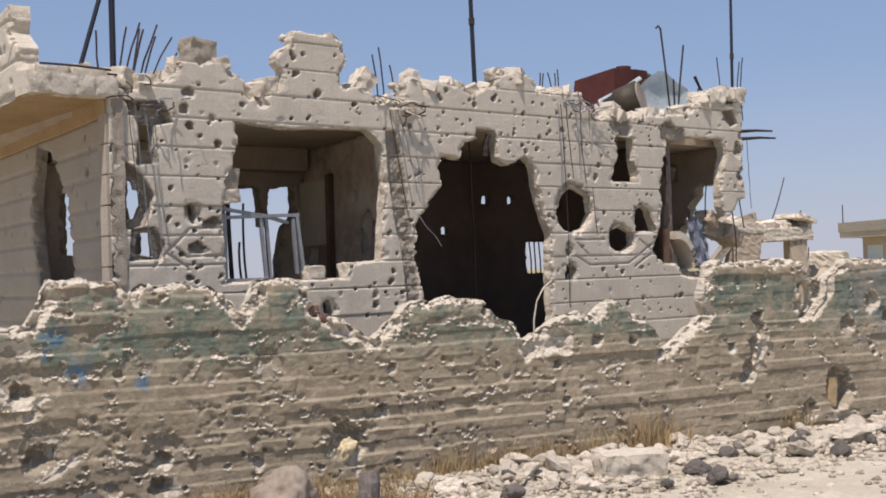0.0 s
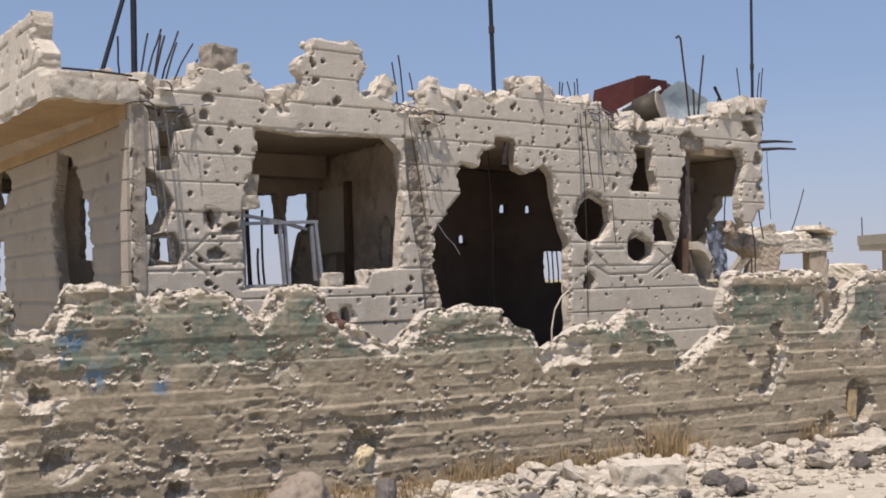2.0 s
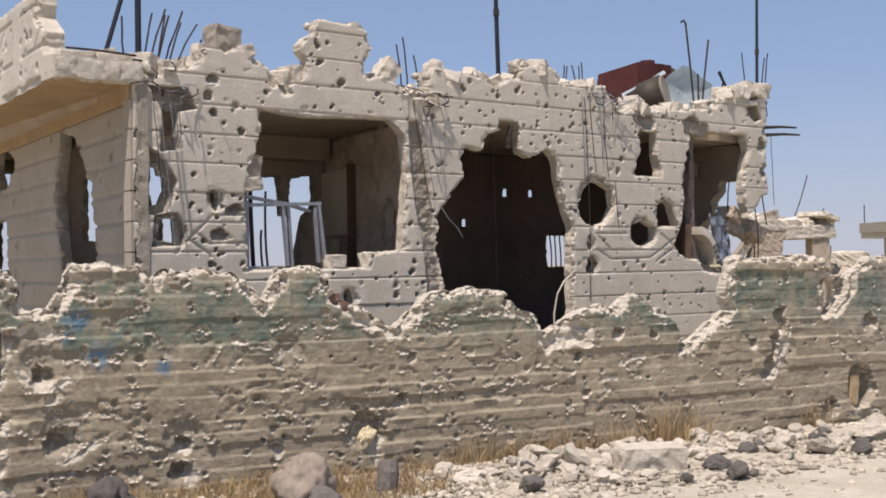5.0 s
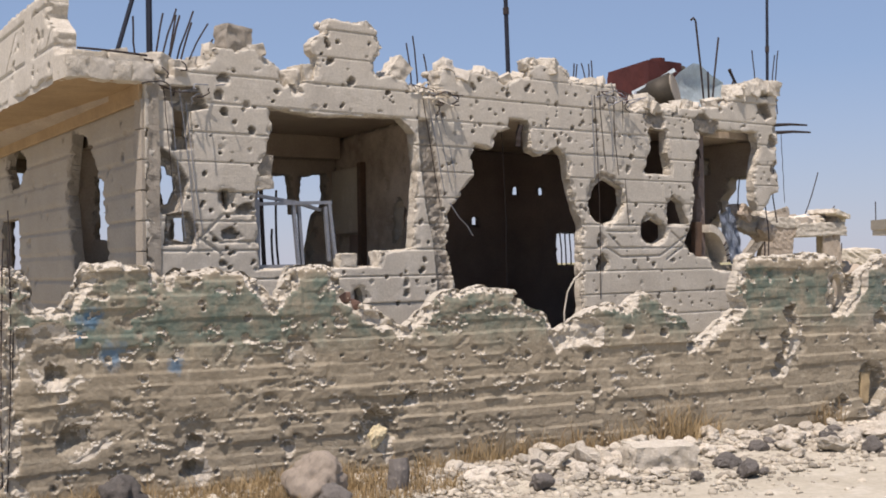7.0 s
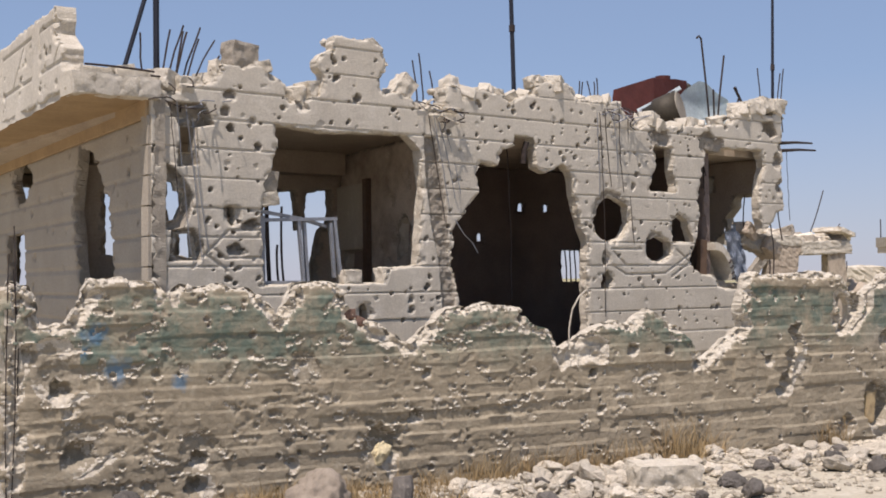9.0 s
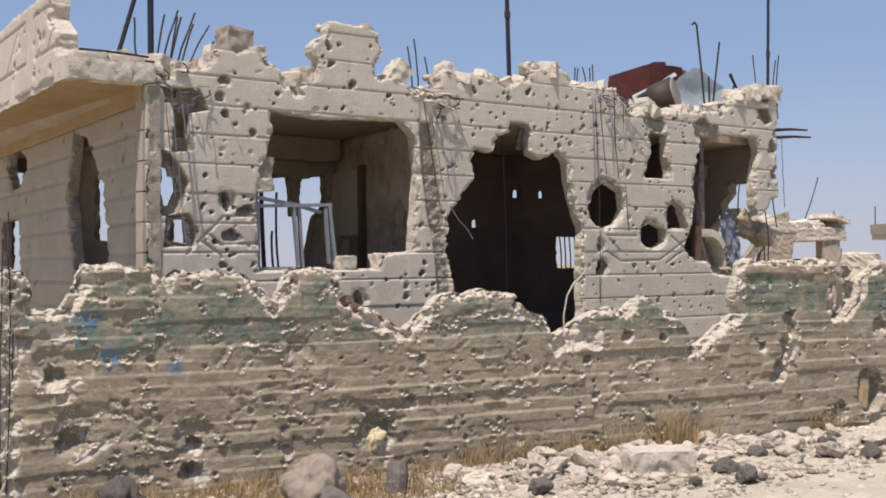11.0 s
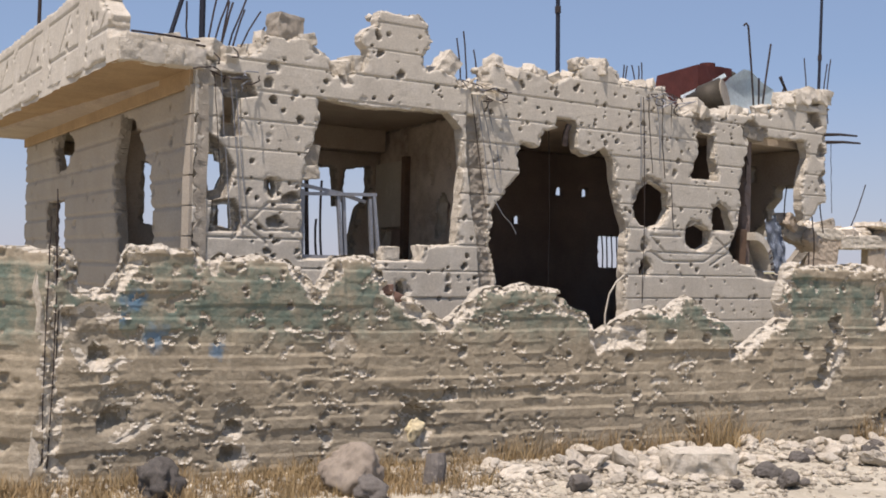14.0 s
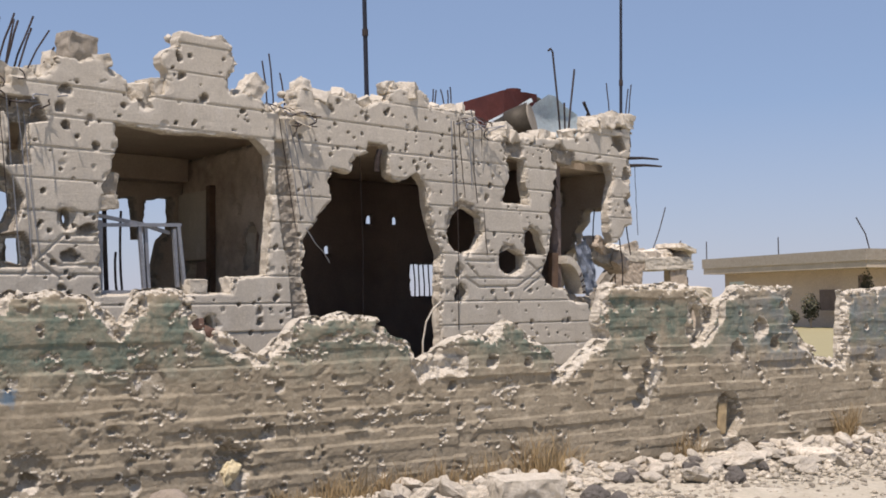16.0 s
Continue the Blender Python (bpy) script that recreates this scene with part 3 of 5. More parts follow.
LINES = [(0.56, 1.83, 0.7, 1.96), (0.7, 1.96, 1.02, 1.97), (0.57, 1.8, 0.66, 1.72), (0.66, 1.72, 1.02, 1.73), (0.41, 1.8, 0.67, 1.63), (0.36, 1.64, 0.56, 1.83),
         (5.29, 1.83, 5.75, 1.83), (5.32, 1.8, 5.51, 1.65), (5.51, 1.65, 5.75, 1.65), (5.29, 1.66, 5.51, 1.55), (5.51, 1.55, 6.14, 1.56), (6.14, 1.56, 6.57, 1.79), (6.33, 1.83, 6.67, 1.6), (6.24, 1.52, 6.7, 1.76)]


CORNER_HOLES = [[(0.27, 2.83), (0.4, 2.83), (0.39, 2.61), (0.26, 2.6)], [(0.14, 2.36), (0.23, 2.36), (0.24, 2.29), (0.3, 2.27), (0.3, 2.17), (0.24, 2.05), (0.14, 2.03)], [(0.22, 1.75), (0.25, 1.93), (0.38, 1.94), (0.38, 1.73)]]
CORNER_SCARS = [[(0.15, 3.02), (0.48, 3.03), (0.57, 2.85), (0.42, 2.82), (0.41, 2.62), (0.43, 2.5), (0.23, 2.48), (0.25, 2.61), (0.26, 2.8)],
                [(-0.02, 2.18), (0.04, 2.39), (0.14, 2.52), (0.28, 2.4), (0.38, 2.24), (0.36, 2.12), (0.29, 1.97), (0.15, 1.95), (-0.02, 2.1)], [(0.15, 1.69), (0.18, 1.96), (0.38, 1.98), (0.47, 1.83), (0.44, 1.7)]]


def build_facade():
    rng = random.Random(5)
    rounds = [(5.28, 2.15, 0.27, 0.27), (6.0, 1.82, 0.17, 0.16), (6.4, 2.05, 0.14, 0.15), (0.735, 2.08, 0.045, 0.08), (2.07, 1.2, 0.05, 0.09), (5.2, 1.7, 0.03, 0.05)]

    def solid(x, z):
        n = 0.02 * fnoise(x, z, 0.12, 101, 3)
        s = below(ROOF_TOP, x, z) + 0.028 * fnoise(x, z, 0.08, 105, 3) + 0.004
        s = np.minimum(s, -inside(BIG_WINDOW, x, z) + 0.35 * n)
        for poly in (BIG_HOLE, RIGHT_HOLE, SLOT, *ROUND_HOLES):
            s = np.minimum(s, -inside(poly, x, z) + n)
        for hx, hz, rx, rz in rounds[3:]:
            s = np.minimum(s, (np.hypot((x - hx) / rx, (z - hz) / rz) - 1 + 0.3 * fnoise(x, z, 0.11, 107, 3)) * min(rx, rz) + 0.5 * n)
        for poly in CORNER_HOLES:
            s = np.minimum(s, -inside(poly, x, z) + 0.6 * n)
        return np.minimum(s, np.minimum(x + 0.3, 8.31 - x + 0.03 * fnoise(x, z, 0.2, 109, 3)))

    def relief(x, z):
        rows = (z - 0.15) / 0.25
        k = np.floor(rows)
        f = (rows - k) * 0.25
        groove = 0.016 * np.clip(1.35 - np.minimum(f, 0.25 - f) / 0.0062, 0, 1)
        flat = 0.004 * hashed(k, np.floor(x / 3.1), 7) + 0.003 * fnoise(x, z, 0.5, 111, 2) + 0.0015 * fnoise(x, z, 0.06, 121, 2)
        worn = 0.012 * np.clip(fnoise(x, z, 0.3, 131, 3) - 0.45, 0, 1)
        # the cover is off the corner column
        torn = 0.03 * np.clip(1.2 - np.abs(x - 0.14) / 0.1, 0, 1) * (z > 2.5) * (z < 3.2)
        for ax, az, bx, bz in LINES:
            ex, ez = bx - ax, bz - az
            t = np.clip(((x - ax) * ex + (z - az) * ez) / (ex * ex + ez * ez), 0, 1)
            groove = np.maximum(groove, 0.018 * np.clip(1.3 - np.hypot(x - ax - t * ex, z - az - t * ez) / 0.012, 0, 1))
        strip = 0.007 * np.clip((0.2 - x) / 0.08, 0, 1) * np.clip(fnoise(x, z, 0.12, 151, 3) + 0.1, 0, 1)
        return flat - groove - worn - strip - torn * (0.8 + 0.3 * fnoise(x, z, 0.1, 141, 2))

    dents = pits(rng, 460, 8.3, 0.6, 3.6, 0.010, 0.022, 0.08) + pits(rng, 420, 8.3, 0.6, 3.6, 0.010, 0.03, 0.02) + pits(rng, 60, 8.3, 0.8, 3.4, 0.028, 0.055, 0.06)
    dents += [(rng.uniform(a, b), rng.uniform(c, d), rng.uniform(0.010, 0.024), 0.07) for a, b, c, d, n in ((2.75, 3.1, 1.3, 2.0, 16), (3.3, 5.2, 2.7, 3.3, 36), (5.6, 6.8, 2.9, 3.3, 22), (1.2, 2.6, 2.95, 3.6, 20), (0.4, 1.0, 1.5, 2.2, 8)) for _ in range(n)]
    dents += [(hx, hz, max(rx, rz) * 1.12, 0.05) for hx, hz, rx, rz in rounds] + [(0.76, 1.79, 0.06, 0.11), (0.72, 3.12, 0.055, 0.07), (0.92, 2.0, 0.06, 0.1), (0.86, 2.0, 0.04, 0.06), (0.05, 1.62, 0.09, 0.09), (0.03, 1.7, 0.06, 0.07), (0.72, 2.83, 0.026, 0.1), (0.98, 2.69, 0.024, 0.1), (0.07, 2.51, 0.03, 0.06), (0.48, 2.9, 0.05, 0.11), (6.9, 3.06, 0.16, 0.1), (7.1, 3.02, 0.12, 0.08), (6.1, 3.08, 0.17, 0.09), (5.98, 3.1, 0.08, 0.06), (8.2, 2.9, 0.09, 0.07), (8.25, 2.6, 0.1, 0.08), (8.28, 3.1, 0.08, 0.06)]
    # the first scar is a shallow slanting wedge in the darker crater material
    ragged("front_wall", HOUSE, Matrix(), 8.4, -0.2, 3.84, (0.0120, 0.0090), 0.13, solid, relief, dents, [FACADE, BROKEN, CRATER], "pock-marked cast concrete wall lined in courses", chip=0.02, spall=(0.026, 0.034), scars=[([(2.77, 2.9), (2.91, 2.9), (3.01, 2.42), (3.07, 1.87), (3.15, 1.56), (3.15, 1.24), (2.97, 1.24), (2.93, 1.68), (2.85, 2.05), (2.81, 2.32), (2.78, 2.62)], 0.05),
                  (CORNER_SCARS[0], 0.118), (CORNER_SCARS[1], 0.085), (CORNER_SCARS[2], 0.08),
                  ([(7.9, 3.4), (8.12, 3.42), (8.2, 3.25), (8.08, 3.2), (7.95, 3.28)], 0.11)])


build_facade()


def plain_sheet(name, m, length, z0, z1, cell, thick, holes, mats, label="", top=None, rough=0.02, seed=0, pocks=(), parent=HOUSE, courses=False):
    def solid(x, z):
        n = rough * fnoise(x, z, 0.13, 201 + seed, 3)
        s = np.minimum(np.minimum(x, length - x), np.minimum(z - z0, z1 - z)) + 0.001
        if top:
            s = np.minimum(s, below(top, x, z) + n)
        for poly in holes:
            s = np.minimum(s, -inside(poly, x, z) + n)
        return s

    def relief(x, z):
        r = 0.003 * fnoise(x, z, 0.4, 211 + seed, 2)
        if courses:
            f = (z - 0.15) % 0.25
            r = r - 0.022 * np.clip(1.4 - np.minimum(f, 0.25 - f) / 0.014, 0, 1)
        return r
    return ragged(name, parent, m, length, z0, z1, (cell, cell), thick, solid, relief, pocks, mats, label, chip=0.02)


def frame_m(x, y, dx, dy):
    """The pose of a sheet that starts at (x, y) of the house and runs towards (dx, dy)."""
    return pose(x, y, 0, 0, 0, math.degrees(math.atan2(dy, dx)))


def build_rooms():
    rng = random.Random(8)
    # the side wall runs from the rear to the front corner, its face outwards
    far = Vector((0.66, 6.87, 0))
    jag = [(2.23, 2.84), (1.74, 2.76), (1.39, 2.36), (1.25, 2.3), (1.16, 1.84), (1.1, 1.2), (2.15, 1.2), (2.5, 2.25), (2.37, 2.58)]
    hole = [(5.05, 2.95), (5.24, 2.75), (4.95, 2.43), (4.54, 2.48), (4.19, 2.75), (4.7, 2.9)]
    win = [(5.55, 2.12), (4.65, 2.1), (4.5, 1.1), (5.45, 1.1)]
    flip = lambda poly: [(6.9 - a, b) for a, b in poly]
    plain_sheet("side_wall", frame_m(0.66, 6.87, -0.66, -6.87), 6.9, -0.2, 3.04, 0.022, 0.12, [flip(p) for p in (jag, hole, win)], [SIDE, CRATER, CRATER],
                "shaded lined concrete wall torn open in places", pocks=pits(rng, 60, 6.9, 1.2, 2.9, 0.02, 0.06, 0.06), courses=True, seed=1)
    # the beam takes the same brown, standing for bounce light there
    part("wall_beam", box(bmesh.new(), 0.05, 6.86, -0.035, -0.004, 2.87, 3.03, 0.008), EAVE, HOUSE, "beam under the eave in its painted brown shade", frame_m(0.66, 6.87, -0.66, -6.87))
    # the wall behind the first room, torn through to the open
    shift = lambda poly: [(a - 0.38, b) for a, b in poly]
    torn = [[(2.45, 1.2), (2.45, 2.53), (2.86, 2.55), (2.9, 2.1), (2.97, 2.1), (3.02, 2.54), (3.33, 2.57), (3.32, 2.2), (3.2, 2.1), (3.12, 1.75), (3.03, 1.2)],
            [(1.33, 2.15), (1.62, 2.15), (1.6, 2.68), (1.3, 2.66)], [(1.42, 1.2), (1.76, 1.2), (1.7, 2.07), (1.45, 2.08)], [(2.05, 2.1), (2.18, 2.1), (2.16, 2.35), (2.06, 2.35)], [(0.6, 1.8), (0.8, 1.8), (0.78, 2.45), (0.62, 2.45)]]
    plain_sheet("rear_wall", frame_m(0.38, 2.6, 1, 0), 3.12, -0.2, 2.98, 0.025, 0.12, [shift(p) for p in torn], [ROOM, CRATER, CRATER], seed=2)
    # the wall between first room and dark room
    plain_sheet("partition_wall", frame_m(3.46, 2.6, -0.42, -2.35), 2.4, -0.2, 2.98, 0.03, 0.12, [[(0.1, 1.2), (0.8, 1.2), (0.79, 1.85), (0.12, 1.86)], [(1.6, 1.75), (1.8, 1.8), (1.88, 2.1), (1.72, 2.2), (1.62, 2.1)]], [PLASTER, CRATER, ROOM], seed=3, pocks=pits(rng, 40, 2.4, 1.2, 2.9, 0.02, 0.08, 0.06))
    bm = box(bmesh.new(), 0.02, 0.76, -0.05, -0.005, 1.87, 2.6, 0.006)
    part("wall_panel", bm, FACADE, HOUSE, "pale board fixed to the inner wall", frame_m(3.46, 2.6, -0.42, -2.35))
    part("door_post", box(bmesh.new(), 0.81, 0.91, -0.07, -0.004, 1.3, 2.64, 0.006), PLANK, HOUSE, "brown wooden door post", frame_m(3.46, 2.6, -0.42, -2.35))
    part("ceiling_beam", box(bmesh.new(), 0.4, 3.35, 2.3, 2.58, 2.72, 2.975, 0.01), ROOM, HOUSE)
    # the dark room, its unlit look put into the walls' colour
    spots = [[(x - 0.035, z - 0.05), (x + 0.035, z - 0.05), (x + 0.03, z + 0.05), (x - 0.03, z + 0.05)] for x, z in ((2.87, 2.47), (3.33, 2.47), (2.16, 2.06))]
    plain_sheet("burnt_wall", frame_m(3.6, 2.85, 1, 0), 4.6, -0.2, 2.98, 0.02, 0.04, [[(3.61, 1.47), (4.06, 1.47), (4.06, 1.9), (3.61, 1.9)]] + spots, [UNLIT, UNLIT, UNLIT], rough=0.008, seed=4)
    # an added dark partition, so the holes before it look unlit
    plain_sheet("burnt_wall", frame_m(6.98, 2.2, 0, -1), 2.05, -0.2, 2.98, 0.04, 0.1, [], [UNLIT, UNLIT, UNLIT], seed=6)
    # the end wall, broken away below
    plain_sheet("end_wall", frame_m(8.2, 2.9, 0, -1), 2.66, -0.2, 3.0, 0.025, 0.17, [[(1.6, 0.9), (1.75, 1.6), (1.92, 2.0), (2.1, 2.12), (2.05, 2.26), (2.2, 2.41), (2.2, 2.53), (2.62, 2.53), (2.9, 2.53), (2.9, 0.9)], [(1.75, 2.62), (1.86, 2.62), (1.86, 2.8), (1.77, 2.82)]], [ROOM, CRATER, CRATER], seed=7)
    plain_sheet("rear_wall", frame_m(0.7, 6.6, 1, 0), 1.5, -0.2, 3.0, 0.04, 0.18, [[(0.33, 0.8), (0.75, 0.8), (0.75, 2.8), (0.36, 2.8)]], [ROOM, CRATER, CRATER], seed=8)
    # roof slab, with the part that overhangs the side wall
    bm = box(bmesh.new(), 0.05, 8.3, 0.23, 6.85, 2.98, 3.15)
    part("roof_slab", bm, ROOM, HOUSE)
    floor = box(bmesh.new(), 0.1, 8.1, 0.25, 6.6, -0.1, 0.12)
    part("floor_slab", floor, UNLIT, HOUSE)


build_rooms()


def build_eave():
    bm = bmesh.new()
    n = 40
    rows = []
    rng = random.Random(2)
    for k in range(n + 1):
        y = 0.0 + 7.0 * k / n
        x = 0.096 * y
        a, b = -0.68 + 0.03 * rng.uniform(-1, 1) + x, 0.02 + x
        rows.append([bm.verts.new(p) for p in ((a, y, 3.01 + 0.01 * rng.uniform(-1, 1)), (b, y, 3.03), (b, y, 3.2), (a, y, 3.2))])
    for u, v in zip(rows, rows[1:]):
        for i in range(4):
            bm.faces.new((u[i], u[(i + 1) % 4], v[(i + 1) % 4], v[i]))
    bm.faces.new(rows[0])
    bm.faces.new(rows[-1][::-1])
    for f in bm.faces:
        f.normal_update()
    slab = part("eave_slab", bm, EAVE, HOUSE, "overhanging concrete slab, underside shade painted brown")
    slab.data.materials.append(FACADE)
    # only downward faces get the brown that imitates light below the eave
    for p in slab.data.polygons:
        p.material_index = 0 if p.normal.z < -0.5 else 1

    def top(x, z):
        s = below([(0.0, 3.78), (6.4, 3.78), (6.52, 3.8), (6.64, 3.79), (6.66, 3.66), (6.63, 3.56), (6.76, 3.48), (6.89, 3.4), (6.87, 3.28), (6.96, 3.2)], x, z)
        return np.minimum(s, np.minimum(6.96 - x, z - 3.05)) + 0.012 * fnoise(x, z, 0.1, 311, 3)

    def relief(x, z):
        f = (x % 1.5) / 1.5
        line = lambda v, w: np.clip(1 - np.abs(v) / w, 0, 1)
        inner = (f > 0.12) & (f < 0.88) & (z > 3.28) & (z < 3.68)
        g = np.maximum(line(z - 3.3, 0.012), line(z - 3.66, 0.012)) * ((f > 0.1) & (f < 0.9))
        g = np.maximum(g, np.maximum(line((f - 0.1) * 1.5, 0.012), line((f - 0.9) * 1.5, 0.012)) * (z > 3.3) * (z < 3.66))
        g = np.maximum(g, line((z - 3.3) - (f - 0.4) * 1.1, 0.014) * inner * (f > 0.4) * (f < 0.75))
        return 0.012 - 0.03 * g + 0.003 * fnoise(x, z, 0.2, 321, 2)
    ragged("parapet", HOUSE, frame_m(-0.68 + 0.674, 7.02, -0.674, -7.02), 7.05, 3.0, 3.85, (0.022, 0.014), 0.16, top, relief, pits(random.Random(4), 70, 7, 3.1, 3.7, 0.012, 0.04, 0.05), [FACADE, BROKEN, CRATER], "concrete parapet with moulded line pattern", chip=0.02)


build_eave()


# ---- rods, frames and cables on the house ----
def rods_on_house():
    rng = random.Random(12)
    # u, depth, foot z, tip u, tip z, radius
    spec = [(0.13, 0.2, 3.2, 0.26, 3.66, 0.008), (0.2, 0.15, 3.15, 0.34, 3.64, 0.008), (0.27, 0.2, 3.12, 0.42, 3.66, 0.009), (0.3, 0.1, 3.1, 0.46, 3.58, 0.008), (0.46, 0.12, 3.2, 0.66, 3.46, 0.008), (0.1, 0.3, 3.15, 0.02, 3.62, 0.008),
            (2.89, 0.25, 3.1, 2.82, 3.67, 0.008), (2.96, 0.28, 3.1, 2.9, 3.75, 0.008), (3.12, 0.3, 3.15, 3.08, 3.6, 0.008)]
    spec += [(5.11, 0.3, 3.4, 5.1, 3.68, 0.008), (5.2, 0.3, 3.4, 5.17, 3.68, 0.008), (5.28, 0.3, 3.4, 5.25, 3.7, 0.008), (5.36, 0.3, 3.4, 5.35, 3.7, 0.008), (5.45, 0.3, 3.4, 5.42, 3.75, 0.008),
            (8.26, 0.3, 3.5, 8.26, 4.14, 0.008), (8.6, 0.28, 3.5, 8.62, 4.1, 0.008), (8.66, 0.26, 3.5, 8.72, 4.17, 0.008)]
    spec += [(0.3, 0.2, 3.2, 0.52, 3.7, 0.008), (0.4, 0.15, 3.2, 0.64, 3.6, 0.007), (0.22, 0.25, 3.2, 0.4, 3.72, 0.008), (0.45, 0.2, 3.2, 0.86, 3.5, 0.007)]
    for u, y, z0, tu, tz, r in spec:
        part("rebar", tube(bmesh.new(), bent((u, y, z0 - 0.15), (tu, y + rng.uniform(-0.04, 0.04), tz), 0.03, rng), r), STEEL, HOUSE)
    # bars bared along the eave's broken front
    for z, y, a, b in ((3.255, -0.02, -0.56, 0.02), (3.235, 0.06, -0.4, 0.12)):
        part("rebar", tube(bmesh.new(), bent((a, y, z), (b, y, z - 0.01), 0.02, rng, 8), 0.009, 6), STEEL, HOUSE)
    # bars hanging down the face where the cover is off
    hang = [(0.16, 3.0, 0.24, 2.1), (0.22, 3.02, 0.34, 1.75), (0.3, 3.0, 0.44, 1.7), (0.36, 2.9, 0.5, 1.8), (2.82, 3.1, 3.0, 2.1), (2.88, 3.12, 3.06, 2.2), (2.94, 3.05, 3.13, 2.3), (3.0, 3.05, 3.2, 2.35),
            (5.12, 3.3, 5.16, 1.1), (5.2, 3.35, 5.28, 2.5), (5.3, 3.35, 5.38, 2.6), (5.42, 3.38, 5.47, 2.45), (5.56, 3.38, 5.62, 1.9), (5.08, 3.3, 5.1, 2.4), (8.36, 3.05, 8.4, 2.2)]
    for u, z, v, w in hang:
        part("hanging_rebar", tube(bmesh.new(), bent((u, -0.012, z), (v, -0.014, w), 0.025, rng, 8), 0.0042, 5), STEEL if rng.random() < 0.6 else GREY_STEEL, HOUSE)
    # tangled stirrups at the lintel ends
    for cx, cz, n in ((2.92, 3.12, 12), (5.4, 3.28, 16), (0.3, 3.05, 10)):
        for _ in range(n):
            a = (cx + rng.uniform(-0.2, 0.3), -0.05 + rng.uniform(-0.08, 0.1), cz + rng.uniform(-0.1, 0.12))
            b = (a[0] + rng.uniform(-0.3, 0.3), -0.05 + rng.uniform(-0.1, 0.1), a[2] + rng.uniform(-0.12, 0.12))
            part("stirrup", tube(bmesh.new(), bent(a, b, 0.08, rng, 6), 0.006, 5), GREY_STEEL if rng.random() < 0.6 else STEEL, HOUSE)
    # crumpled pale straps caught in the lintel's end
    for k in range(9):
        a = (2.78 + rng.uniform(0, 0.2), -0.06 + rng.uniform(-0.04, 0.06), 3.08 + rng.uniform(-0.02, 0.14))
        b = (a[0] + rng.uniform(0.04, 0.2), a[1] + rng.uniform(-0.06, 0.04), a[2] + rng.uniform(-0.1, 0.06))
        part("strap", tube(bmesh.new(), bent(a, b, 0.06, rng, 5), 0.014, 4, 0.009), STONE, HOUSE)
    # bars in the openings
    for u, y, z0, z1 in ((1.24, 0.3, 1.4, 2.6), (1.29, 0.35, 1.4, 2.6), (1.36, 0.3, 1.4, 1.85), (1.42, 0.32, 1.4, 2.2), (7.3, 2.87, 1.3, 1.95), (7.4, 2.87, 1.3, 1.95), (7.48, 2.87, 1.3, 1.95), (7.58, 2.87, 1.3, 1.95)):
        part("window_bar", tube(bmesh.new(), bent((u, y, z0), (u - 0.03, y, z1), 0.02, rng), 0.011), STEEL, HOUSE)
    # ends of two flat bars sticking out past the end wall
    for z, y in ((3.2, 0.35), (3.1, 0.3)):
        bm = bmesh.new()
        tube(bm, [(8.2, y, z), (8.7, y, z + 0.02), (9.05, y, z + 0.05), (9.4, y, z + 0.06)], 0.028, 8, 0.012)
        part("roof_bar", bm, STEEL, HOUSE)
    part("loose_cable", tube(bmesh.new(), [(4.33 + 0.02, -0.3, 0.6), (4.35, -0.3, 1.0), (4.4, -0.3, 1.2), (4.5, -0.3, 1.33), (4.66, -0.25, 1.4)], 0.009, 8), BROKEN, HOUSE, "pale curved conduit")
    part("hanging_wire", tube(bmesh.new(), bent((4.06, 0.3, 2.95), (4.16, 0.35, 0.9), 0.05, rng, 8), 0.005, 5), STEEL, HOUSE)
    part("hanging_wire", tube(bmesh.new(), [(3.12, -0.02, 2.1), (3.22, -0.03, 1.96), (3.33, -0.02, 1.88), (3.4, -0.02, 1.78)], 0.006, 5), GREY_STEEL, HOUSE)
    # bars at the yard side of the window pier
    part("conduit", tube(bmesh.new(), bent((4.07, 0.05, 2.7), (4.1, 0.03, 2.92), 0.03, rng), 0.03, 10), STEEL, HOUSE)


def window_frame():
    frame_ob = part("window_frame", box(bmesh.new(), 1.05, 1.1, 0.1, 0.16, 1.5, 2.1, 0.006), GREY_STEEL, HOUSE, "bent grey steel window frame")
    rails = [((1.5, 0.13, 1.5), (1.46, 0.15, 2.1)), ((1.56, 0.16, 1.5), (1.53, 0.17, 2.08)), ((1.9, 0.13, 1.5), (1.84, 0.15, 2.1)), ((1.83, 0.14, 1.55), (1.8, 0.15, 2.05)),
             ((1.06, 0.13, 2.14), (1.5, 0.15, 2.08)), ((1.5, 0.15, 2.08), (1.78, 0.2, 2.02)), ((1.06, 0.13, 2.06), (1.87, 0.15, 2.09)), ((1.05, 0.13, 1.51), (1.5, 0.13, 1.51))]
    for a, b in rails:
        part("rail", tube(bmesh.new(), [a, b], 0.021, 4), GREY_STEEL, frame_ob)


rods_on_house()
window_frame()


